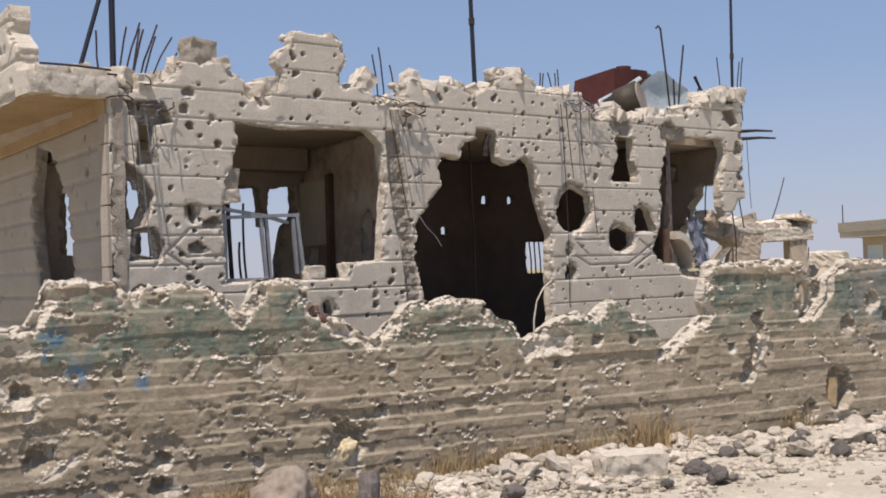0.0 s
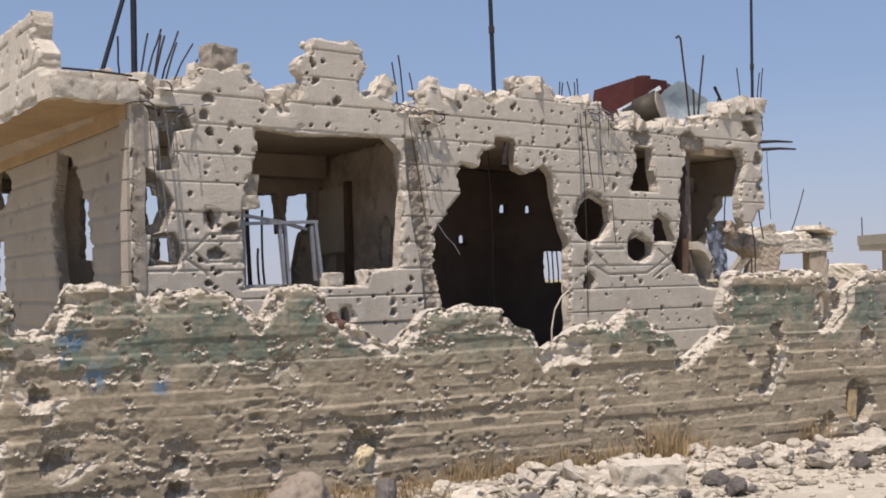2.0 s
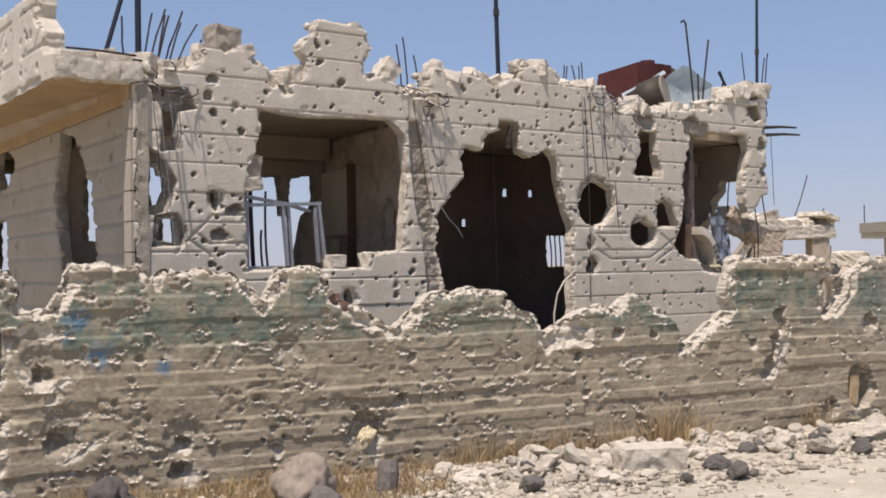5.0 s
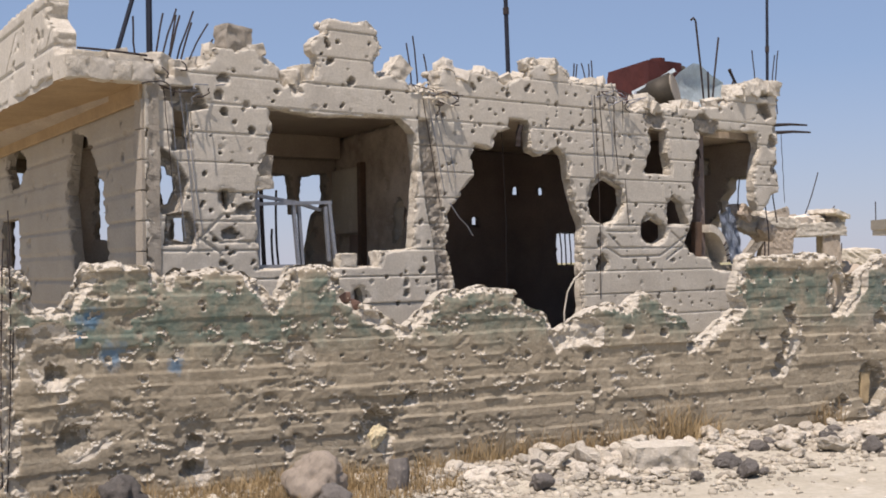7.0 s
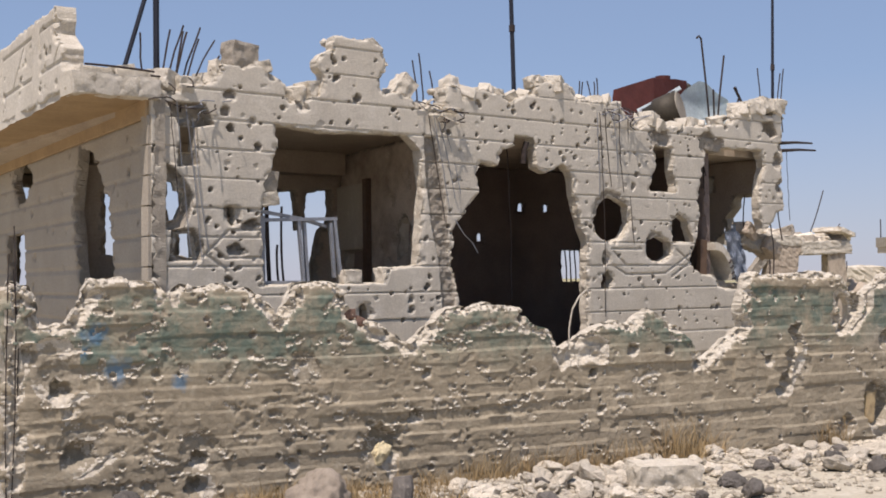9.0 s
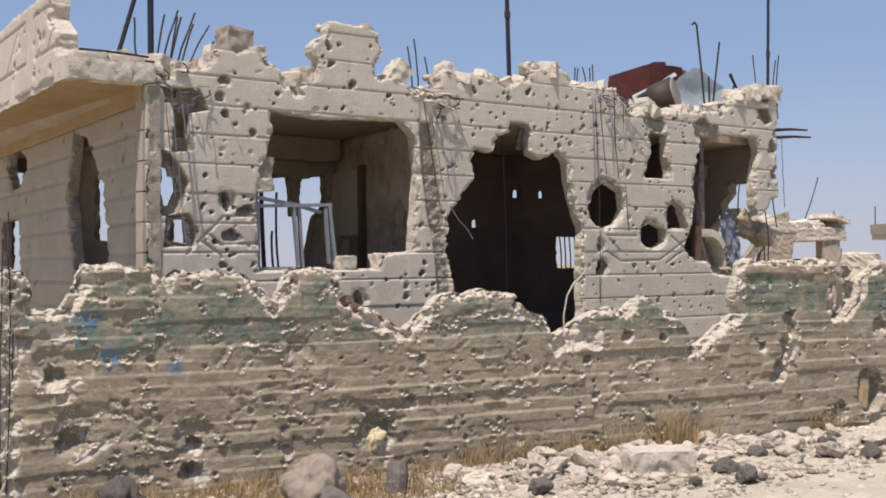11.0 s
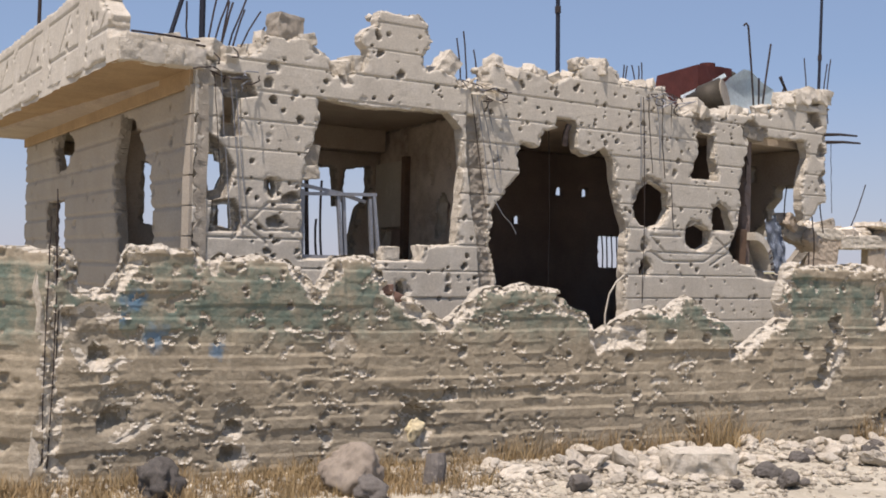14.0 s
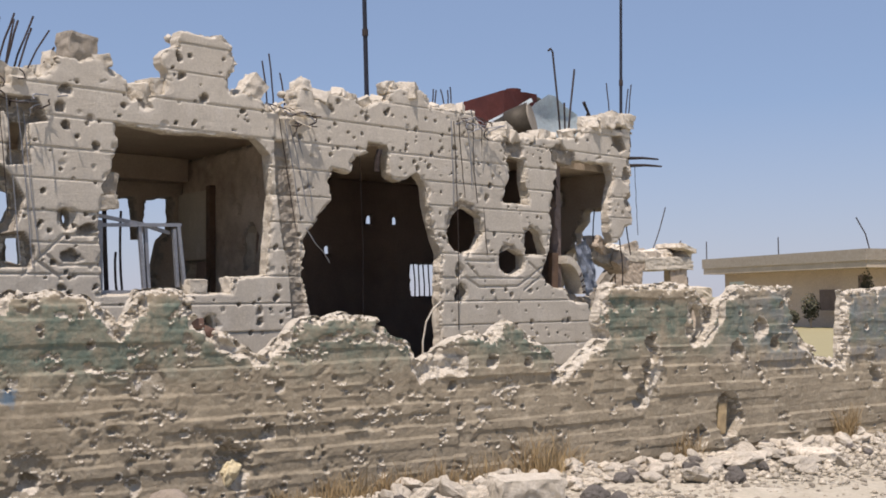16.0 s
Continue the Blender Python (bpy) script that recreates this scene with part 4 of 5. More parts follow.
# ---- broken blocks ----
def rock_mesh(name, rng, sub=2, rough=0.3, flat=1.0, angular=0.5):
    bm = bmesh.new()
    bmesh.ops.create_icosphere(bm, subdivisions=sub, radius=1.0)
    off = Vector((rng.uniform(-50, 50), rng.uniform(-50, 50), rng.uniform(-50, 50)))
    planes = [Vector((rng.gauss(0, 1), rng.gauss(0, 1), rng.gauss(0, 1))).normalized() for _ in range(9)]
    cuts = [rng.uniform(0.55, 0.85) for _ in planes]
    for v in bm.verts:
        p = v.co.copy()
        k = 1.0
        for n, c in zip(planes, cuts):
            d = p.dot(n)
            if d * k > c:
                k = k * (1 - angular) + angular * c / d
        k *= 1 + rough * 0.5 * noise.noise(p * 1.4 + off) + rough * 0.25 * noise.noise(p * 4 + off) + rough * 0.1 * noise.noise(p * 11 + off)
        v.co = p * k
        v.co.z *= flat
    for f in bm.faces:
        f.smooth = sub > 3
    me = bpy.data.meshes.new(name)
    bm.to_mesh(me)
    bm.free()
    return me


def block(name, x0, x1, y0, y1, z0, z1, seed, material, parent, label="", turn=(0, 0, 0), category="", rough=1.0):
    """A broken block: a box with chipped corners and rough faces."""
    rng = random.Random(seed)
    bm = bmesh.new()
    box(bm, -0.5, 0.5, -0.5, 0.5, -0.5, 0.5)
    bmesh.ops.subdivide_edges(bm, edges=bm.edges[:], cuts=11, use_grid_fill=True)
    off = Vector((rng.uniform(-50, 50), rng.uniform(-50, 50), 0))
    size = Vector((x1 - x0, y1 - y0, z1 - z0))
    for v in bm.verts:
        p = Vector((v.co.x * size.x, v.co.y * size.y, v.co.z * size.z))
        edge = sorted(abs(c) for c in v.co)[1]
        n = noise.noise(p * 9 + off) + 0.6 * noise.noise(p * 23 + off) + 0.4 * noise.noise(p * 47 + off)
        small = min(size)
        wob = Vector((noise.noise(p * 14 + off), noise.noise(p * 14 + off + Vector((9, 3, 1))), n * 0.7))
        v.co = p * (1 - max(0, edge - 0.3) * (0.3 + 0.35 * n)) + wob * small * 0.09 * rough
    c = ((x0 + x1) / 2, (y0 + y1) / 2, (z0 + z1) / 2)
    ob = part(name, bm, material, parent, label, pose(*c, *turn))
    if category:
        tagged(ob, "", category)
    return ob


block("jamb_block", 1.05, 1.2, 0.03, 0.16, 2.3, 2.5, 7, CRATER, HOUSE, turn=(0, 8, 0))
block("jamb_block", 1.02, 1.2, 0.01, 0.12, 2.18, 2.3, 8, BROKEN, HOUSE, turn=(0, -6, 0), rough=1.8)
block("sill_block", 1.88, 2.06, 0.02, 0.2, 1.48, 1.62, 1, BROKEN, HOUSE)
block("sill_block", 2.3, 2.5, 0.03, 0.2, 1.49, 1.64, 2, FACADE, HOUSE)
block("parapet_block", 0.73, 1.01, 0.02, 0.2, 3.36, 3.6, 3, CRATER, HOUSE, "loose tilted parapet block", (0, 4, 8))
block("parapet_block", 2.48, 2.68, 0.02, 0.2, 3.2, 3.48, 4, BROKEN, HOUSE, "loose pale stone shard", (0, 38, 0))
block("parapet_block", 3.05, 3.22, 0.06, 0.2, 3.18, 3.42, 5, BROKEN, HOUSE)
for bk, (u, z, w) in enumerate(((3.36, 3.3, 0.16), (3.52, 3.28, 0.12), (3.68, 3.32, 0.14), (4.4, 3.5, 0.4), (7.55, 3.48, 0.25), (7.85, 3.52, 0.25), (8.15, 3.56, 0.22), (6.6, 3.24, 0.2), (5.9, 3.24, 0.3),
                                (1.35, 3.15, 0.2), (1.5, 3.2, 0.16), (0.5, 3.18, 0.22), (0.05, 3.16, 0.22), (-0.3, 3.17, 0.2), (0.22, 3.13, 0.24))):
    block("roof_rubble", u, u + w, 0.04, 0.28, z - 0.05, z + 0.13, 20 + bk, BROKEN, HOUSE, turn=(0, (bk * 37) % 30 - 15, (bk * 53) % 40))


def edge_rubble():
    """Slabs and lumps lying tilted on the broken roof edge."""
    rng = random.Random(58)
    p = np.array(ROOF_TOP)
    for k in range(64):
        u = rng.uniform(2.6, 8.3) if rng.random() < 0.8 else rng.uniform(0.0, 2.5)
        z = float(np.interp(u, np.maximum.accumulate(p[:, 0]), p[:, 1]))
        if 1.55 < u < 2.4:
            continue
        w, y = rng.uniform(0.05, 0.19), rng.uniform(-0.02, 0.16)
        block("roof_rubble", u - w / 2, u + w / 2, y, y + rng.uniform(0.08, 0.2), z - 0.04, z + rng.uniform(0.03, 0.11), 300 + k, BROKEN if rng.random() < 0.65 else FACADE, HOUSE,
              turn=(rng.uniform(-25, 25), rng.uniform(-40, 40), rng.uniform(-40, 40)), rough=1.5)
    for u, w, z in ((7.5, 0.2, 3.46), (7.72, 0.24, 3.55), (7.9, 0.2, 3.6), (8.08, 0.22, 3.58), (8.22, 0.16, 3.62)):
        block("roof_rubble", u, u + w, -0.02, 0.18, z - 0.07, z + 0.1, 380 + int(u * 10), BROKEN, HOUSE, turn=(rng.uniform(-20, 20), rng.uniform(-35, 35), rng.uniform(-30, 30)), rough=1.6)


edge_rubble()


for bk, (u, w) in enumerate(((-0.66, 0.2), (-0.48, 0.22), (-0.28, 0.18), (-0.12, 0.2), (-0.6, 0.3), (-0.3, 0.3))):
    block("eave_lump", u, u + w, -0.04 if bk < 4 else 0.0, 0.14, 3.02 if bk < 4 else 3.14, 3.19 if bk < 4 else 3.25, 120 + bk, FACADE if bk % 2 else BROKEN, HOUSE, turn=(0, (bk * 29) % 10 - 5, 0), rough=0.6)


def crumbs(name, m, profile, depth, count, seed, label, smallest, largest):
    """Concrete crumbs lying along a broken top."""
    g = np.random.default_rng(seed)
    base = rock_mesh("crumb", random.Random(seed), 1, 0.7, 0.8, 0.8)
    bv, bf = np.array([v.co[:] for v in base.vertices]), np.array([p.vertices[:] for p in base.polygons])
    bpy.data.meshes.remove(base)
    p = np.array(profile)
    ok = np.concatenate([[True], np.diff(p[:, 0]) > 0])
    x = p[0, 0] + (p[-1, 0] - p[0, 0]) * g.random(count)
    z = np.interp(x, p[ok, 0], p[ok, 1])
    s = smallest + (largest - smallest) * g.random(count) ** 2.2
    ang = g.random(count) * 6.283
    ca, sa = np.cos(ang)[:, None], np.sin(ang)[:, None]
    y = depth[0] + (depth[1] - depth[0]) * g.random(count)
    V = np.stack([(bv[None, :, 0] * ca - bv[None, :, 2] * sa) * s[:, None] * 1.3 + x[:, None], bv[None, :, 1] * s[:, None] + y[:, None], (bv[None, :, 0] * sa + bv[None, :, 2] * ca) * s[:, None] + z[:, None] - 0.02], -1)
    F = bf[None] + (np.arange(count) * len(bv))[:, None, None]
    ob = new(name, mesh_from(name, V.reshape(-1, 3), F.reshape(-1, 3), [BROKEN]))
    ob.matrix_world = m
    return tagged(ob, label, "rubble", kind="stuff")


crumbs("roof_crumbs", HOUSE.matrix_world, ROOF_TOP, (0.02, 0.3), 520, 3, "crumbled concrete bits along the broken parapet", 0.008, 0.06)
crumbs("wall_crumbs", WALL_M, WALL_TOP + WALL_TOP_FAR[:-1], (0.0, 0.12), 280, 4, "crumbled concrete bits on the wall's broken top", 0.006, 0.035)


# ---- things on the roof ----
def masts():
    m = HOUSE.matrix_world
    for a, b, r, lab in (((4.18, 0.3, 3.15), (4.1, 0.3, 6.6), 0.025, "tall dark steel mast standing on the roof"), ((8.5, 0.3, 3.1), (8.6, 0.3, 6.8), 0.02, "thin dark steel mast at the roof's corner")):
        mast = empty("antenna_mast", m @ pose(*a), lab, "mast")
        d = Vector(b) - Vector(a)
        part("pole", tube(bmesh.new(), [(0, 0, 0), d * 0.5, d], r, 10, r * 0.8), MAST, mast)
        part("clamp", tube(bmesh.new(), [d * 0.28, d * 0.3], r * 1.3, 10), STEEL, mast)
    tri = empty("roof_mast", m @ pose(0.18, 0.3, 3.15), "dark steel mast with a slanting brace at the roof corner", "mast")
    part("pole", tube(bmesh.new(), [(0, 0, 0), (0.0, 0, 3.0)], 0.026, 10), MAST, tri)
    part("brace", tube(bmesh.new(), [(-0.32, 0, 0.05), (0.0, 0, 1.1)], 0.02, 8), MAST, tri)
    far = empty("roof_mast", m @ pose(-0.26, 3.4, 3.15), "thin dark mast standing behind the parapet", "mast")
    part("pole", tube(bmesh.new(), [(0, 0, 0), (0.02, 0, 2.6)], 0.02, 8), STEEL, far)
    for (u, z0), (v, z1), hook in (((7.36, 3.3), (7.22, 4.4), True), ((7.48, 3.3), (7.64, 4.24), False), ((7.44, 3.3), (7.43, 3.8), False)):
        rod = empty("antenna_rod", m @ pose(u, 0.35, z0), "bent rusty rod rising from roof rubble", "rod")
        pts = [(0, 0, 0), ((v - u) * 0.45, 0, (z1 - z0) * 0.5), (v - u, 0, z1 - z0)]
        if hook:
            pts += [(v - u - 0.04, 0, z1 - z0 + 0.03), (v - u - 0.08, 0, z1 - z0)]
        part("shaft", tube(bmesh.new(), pts, 0.013, 6), STEEL, rod)


def tank():
    t = empty("water_tank", pose(2.87, 15.26, 3.15, 0, 0, 29.6), "rust-red sheet steel water tank standing on the roof", "water tank")
    bm = box(bmesh.new(), 0.0, 0.58, 0.0, 0.84, 0.1, 0.95)
    bmesh.ops.subdivide_edges(bm, edges=bm.edges[:], cuts=7, use_grid_fill=True)
    for v in bm.verts:
        n = noise.noise(v.co * 4.0) * 0.014 + noise.noise(v.co * 11.0) * 0.005
        v.co += Vector((n, -n, 0.4 * n))
        v.co.z -= 0.05 * v.co.y
    part("body", bm, TANK_RED, t)
    part("lid", tube(bmesh.new(), [(0.26, 0.12, 0.93), (0.26, 0.12, 1.0)], 0.1, 16), TANK_RED, t)
    part("flange", tube(bmesh.new(), [(0.57, 0.12, 0.8), (0.66, 0.12, 0.8)], 0.14, 18), BARREL, t)
    for x in (0.08, 0.5):
        part("foot", box(bmesh.new(), x - 0.05, x + 0.05, 0.03, 0.8, 0.0, 0.12, 0.01), STEEL, t)
    b = empty("barrel", HOUSE.matrix_world @ pose(6.93, 0.7, 3.15, 0, 0, -63), "dark dented steel barrel lying on the roof", "barrel")
    part("drum", tube(bmesh.new(), [(-0.24, 0, 0.28), (-0.1, 0, 0.325), (-0.08, 0, 0.33), (-0.06, 0, 0.34), (0.2, 0, 0.41)], 0.15, 24, 0.23), BARREL, b, smooth=True)
    part("end_rim", tube(bmesh.new(), [(0.195, 0, 0.41), (0.21, 0, 0.413)], 0.2, 24), CRATER, b, "grey barrel end")
    part("end_rim", tube(bmesh.new(), [(-0.26, 0, 0.275), (-0.23, 0, 0.28)], 0.165, 24), GREY_STEEL, b, "grey barrel rim")
    part("edge_strip", tube(bmesh.new(), [(-0.34, 0.05, 0.42), (0.0, 0.03, 0.56), (0.2, 0.0, 0.66)], 0.035, 4, 0.03), PALE_SHEET, b, "torn pale strip along the barrel")
    part("rest_block", box(bmesh.new(), -0.2, 0.22, -0.12, 0.12, 0.0, 0.2, 0.02), BROKEN, b)


def dish():
    """A buckled reflector: a shallow pale sheet folded along two creases."""
    d = empty("satellite_dish", HOUSE.matrix_world @ pose(8.2, 1.0, 3.15), "buckled pale blue-white satellite dish leaning on the roof", "satellite dish")
    rim = [(-0.6, 0.64), (-0.42, 0.78), (-0.2, 0.91), (-0.07, 0.9), (0.13, 0.78), (0.36, 0.7), (0.38, 0.5), (0.3, 0.3), (0.0, 0.2), (-0.3, 0.26), (-0.5, 0.42)]
    bm = bmesh.new()
    rings = [[bm.verts.new((-0.1 + (x + 0.1) * q, 0.12 - 0.1 * q * q + (0.06 if x < -0.2 else 0.0) * q + 0.1 * (z - 0.5) * q, 0.55 + (z - 0.55) * q)) for x, z in rim] for q in (0.35, 0.7, 1.0)]
    centre = bm.verts.new((-0.1, 0.13, 0.55))
    n = len(rim)
    for i in range(n):
        bm.faces.new((centre, rings[0][i], rings[0][(i + 1) % n]))
        for a, b in zip(rings, rings[1:]):
            bm.faces.new((a[i], b[i], b[(i + 1) % n], a[(i + 1) % n]))
    bmesh.ops.solidify(bm, geom=bm.faces[:], thickness=0.012)
    part("reflector", bm, PALE_SHEET, d)
    part("arm", tube(bmesh.new(), [(0.0, 0.05, 0.25), (0.3, -0.12, 0.55), (0.36, -0.14, 0.72)], 0.014, 6), STEEL, d)
    part("receiver", tube(bmesh.new(), [(0.27, -0.14, 0.84), (0.31, -0.14, 0.78), (0.4, -0.14, 0.66)], 0.022, 8, 0.016), STEEL, d, "dark receiver head")
    part("stand", tube(bmesh.new(), [(0, 0.2, 0), (0, 0.2, 0.5)], 0.025, 8), GREY_STEEL, d)


masts()
tank()
dish()


def rags():
    """Cloth, a striped mattress, a plank and broken beam ends at the end opening."""
    m = HOUSE.matrix_world
    bm = bmesh.new()
    n, k = 18, 14
    grid = [[bm.verts.new((-0.1 + 0.24 * i / k * (0.8 + 0.35 * math.sin(2.6 * j / n)) + 0.16 * (j / n) ** 1.3 + 0.012 * math.sin(j * 1.1), 0.03 * math.sin(i * 1.7 + j * 0.3) + 0.015 * math.sin(i * 0.6 + j), -0.6 * j / n - 0.05 * math.sin(i * 0.5))) for i in range(k + 1)] for j in range(n + 1)]
    for a, b in zip(grid, grid[1:]):
        for i in range(k):
            bm.faces.new((a[i], a[i + 1], b[i + 1], b[i]))
    bmesh.ops.solidify(bm, geom=bm.faces[:], thickness=0.01)
    tagged(part("hanging_cloth", bm, CLOTH, None, "torn blue-grey cloth hanging in the broken opening", m @ pose(7.36, 0.06, 2.09), True), "", "cloth")
    mattress = empty("mattress", m @ pose(6.97, 0.08, 1.46), "curled pale mattress with dark stripes in the opening", "mattress")

    def arc(q, r):
        return 0.06 + r * 0.35 * math.sin(q * 1.55), r * 0.46 * math.cos(q * 1.55)
    bm = bmesh.new()
    rows = []
    for j in range(15):
        x0, z0 = arc(j / 14, 1.0)
        x1, z1 = arc(j / 14, 0.8)
        rows.append([bm.verts.new(p) for p in ((x0, -0.05, z0), (x0 + 0.02, 0.2, z0), (x1, 0.2, z1), (x1, -0.06, z1))])
    for a, b in zip(rows, rows[1:]):
        for i in range(4):
            bm.faces.new((a[i], a[(i + 1) % 4], b[(i + 1) % 4], b[i]))
    bm.faces.new(rows[0])
    bm.faces.new(rows[-1][::-1])
    part("pad", bm, BROKEN, mattress)
    for q in (0.62, 0.74, 0.86, 0.97):
        (x0, z0), (x1, z1) = arc(q, 1.0), arc(q, 0.8)
        part("stripe", tube(bmesh.new(), [(x0 - 0.01, -0.058, z0 - 0.01), ((x0 + x1) / 2 + 0.01, -0.064, (z0 + z1) / 2 + 0.01), (x1, -0.066, z1)], 0.011, 5), STEEL, mattress)
    tagged(part("plank", box(bmesh.new(), -0.06, 0.06, -0.03, 0.03, 0, 0.45, 0.006), PLANK, None, "brown plank standing in the broken opening", m @ pose(6.88, 0.12, 1.5, 0, 3, 0)), "", "plank")
    block("beam_stub", 7.78, 8.3, 0.2, 0.45, 1.84, 2.06, 140, CRATER, HOUSE, "stained broken beam end", (0, 12, -8), rough=1.6)
    block("beam_stub", 7.76, 7.98, 0.15, 0.4, 2.0, 2.16, 141, ROOM, HOUSE, "", (0, 25, 10), rough=1.8)
    block("beam_stub", 8.1, 8.4, 0.1, 0.4, 1.78, 1.96, 142, ROOM, HOUSE, "", (0, 30, 0), rough=1.6)
    block("fallen_rubble", 7.05, 7.62, 0.12, 0.55, 1.14, 1.46, 145, CRATER, HOUSE, "dark heap of broken concrete", (0, 8, 0), rough=1.8)
    rng = random.Random(66)
    for a, b in (((7.8, 0.2, 2.5), (7.78, 0.2, 2.05)), ((6.86, 0.1, 3.0), (6.84, 0.12, 2.45)), ((6.92, 0.1, 3.0), (6.95, 0.12, 2.55)), ((6.99, 0.12, 3.02), (6.97, 0.1, 2.7)), ((8.1, 0.05, 2.15), (8.14, 0.05, 1.5)), ((8.25, 0.03, 2.6), (8.3, 0.03, 1.95))):
        part("hanging_rebar", tube(bmesh.new(), bent(a, b, 0.03, rng, 6), 0.008, 5), STEEL, HOUSE)
    # torn flaps under the lintel
    block("lintel_lump", 6.8, 7.18, 0.04, 0.24, 3.0, 3.14, 143, CRATER, HOUSE, "", (0, 4, 0), rough=2.0)


rags()


# ---- ruin beyond the house ----
def slab(name, x0, x1, y0, y1, z0, z1, seed, material, parent, label="", turn=(0, 0, 0)):
    """A straight concrete member with chipped edges."""
    rng = random.Random(seed)
    bm = bmesh.new()
    box(bm, -0.5, 0.5, -0.5, 0.5, -0.5, 0.5)
    bmesh.ops.subdivide_edges(bm, edges=bm.edges[:], cuts=21, use_grid_fill=True)
    off = Vector((rng.uniform(-50, 50), rng.uniform(-50, 50), 0))
    size = Vector((x1 - x0, y1 - y0, z1 - z0))
    for v in bm.verts:
        p = Vector((v.co.x * size.x, v.co.y * size.y, v.co.z * size.z))
        at_edge = sum(abs(q) > 0.46 for q in v.co) > 1
        chip = max(0.0, noise.noise(p * 9 + off) + 0.5 * noise.noise(p * 25 + off)) * (0.09 if at_edge else 0.0)
        p -= Vector([math.copysign(min(chip, 0.35 * s), q) if abs(q) > 0.4 else 0.0 for q, s in zip(v.co, size)])
        v.co = p + Vector((noise.noise(p * 20 + off), noise.noise(p * 20 - off), noise.noise(p * 17 + off))) * 0.012
    c = ((x0 + x1) / 2, (y0 + y1) / 2, (z0 + z1) / 2)
    return part(name, bm, material, parent, label, pose(*c, *turn))


def ruin():
    r = empty("ruined_annex", pose(5.68, 18.2, -0.07, 0, 0, 20), "collapsed concrete annex with a sagging roof slab", "ruin")
    slab("roof_slab", -0.4, 0.52, -0.5, 0.5, 1.9, 2.1, 51, FACADE, r, "sagging broken slab", (0, -1, 0))
    slab("roof_slab", -1.15, -0.36, -0.48, 0.4, 2.04, 2.19, 57, FACADE, r, "cracked slab end", (0, 3, 0))
    # column and hanging slab: shade put in as the darker room plaster
    slab("column", 0.14, 0.46, -0.47, -0.3, 0.0, 1.92, 52, ROOM, r, "", (0, -2.5, 0))
    slab("fallen_slab", -0.98, -0.44, -0.47, -0.34, 1.42, 2.1, 54, ROOM, r, "slab hanging from the roof, its shade painted brown", (0, 10, 0))
    slab("beam", -1.8, -0.7, -0.48, -0.34, 1.54, 1.66, 55, CRATER, r, "leaning dark beam", (0, -48, 0))
    slab("slab_tile", 0.2, 0.54, -0.55, 0.0, 2.2, 2.27, 56, STONE, r, "tilted pale tile", (0, 16, 10))
    rng = random.Random(9)
    for k in range(60):
        u, w = rng.uniform(-1.1, 0.42), rng.uniform(0.05, 0.18)
        z = 2.08 if u > -0.4 else 2.15
        block("slab_rubble", u, u + w, -0.5 + rng.uniform(0, 0.6), -0.1 + rng.uniform(0, 0.5), z - 0.03, z + 0.03 + w * 0.5, 60 + k, STONE if rng.random() < 0.65 else CRATER, r, turn=(rng.uniform(-20, 20), rng.uniform(-40, 40), rng.uniform(0, 90)), rough=1.2)
    for a, b in (((0.1, 0, 2.15), (0.4, 0, 2.9)), ((0.5, 0, 2.1), (0.7, 0, 2.38)), ((0.64, 0, 1.2), (0.64, 0, 1.96)), ((0.7, 0, 1.3), (0.82, 0, 1.8)), ((0.62, 0, 1.2), (0.56, 0, 1.7)), ((-0.95, -0.5, 2.1), (-0.97, -0.5, 1.5))):
        part("rebar", tube(bmesh.new(), bent(a, b, 0.03, rng), 0.009, 5), STEEL, r)
    heap = rock_mesh("rubble_heap", rng, 4, 0.9, 0.8, 0.6)
    heap.materials.append(ROOM)
    pile = child(new("rubble_heap", heap), r, pose(0.72, -0.1, 1.1, 0, 0, 20) @ Matrix.Diagonal((0.3, 0.3, 0.55, 1)))
    tagged(pile, "crumbled concrete heap")
    part("heap_base", box(bmesh.new(), 0.5, 1.0, -0.35, 0.2, 0.0, 1.0, 0.03), ROOM, r)


ruin()
# added covers on the front wall's corner, course by course, shade in their colour
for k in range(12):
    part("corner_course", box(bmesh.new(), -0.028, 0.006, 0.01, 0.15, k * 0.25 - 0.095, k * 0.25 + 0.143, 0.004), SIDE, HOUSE)


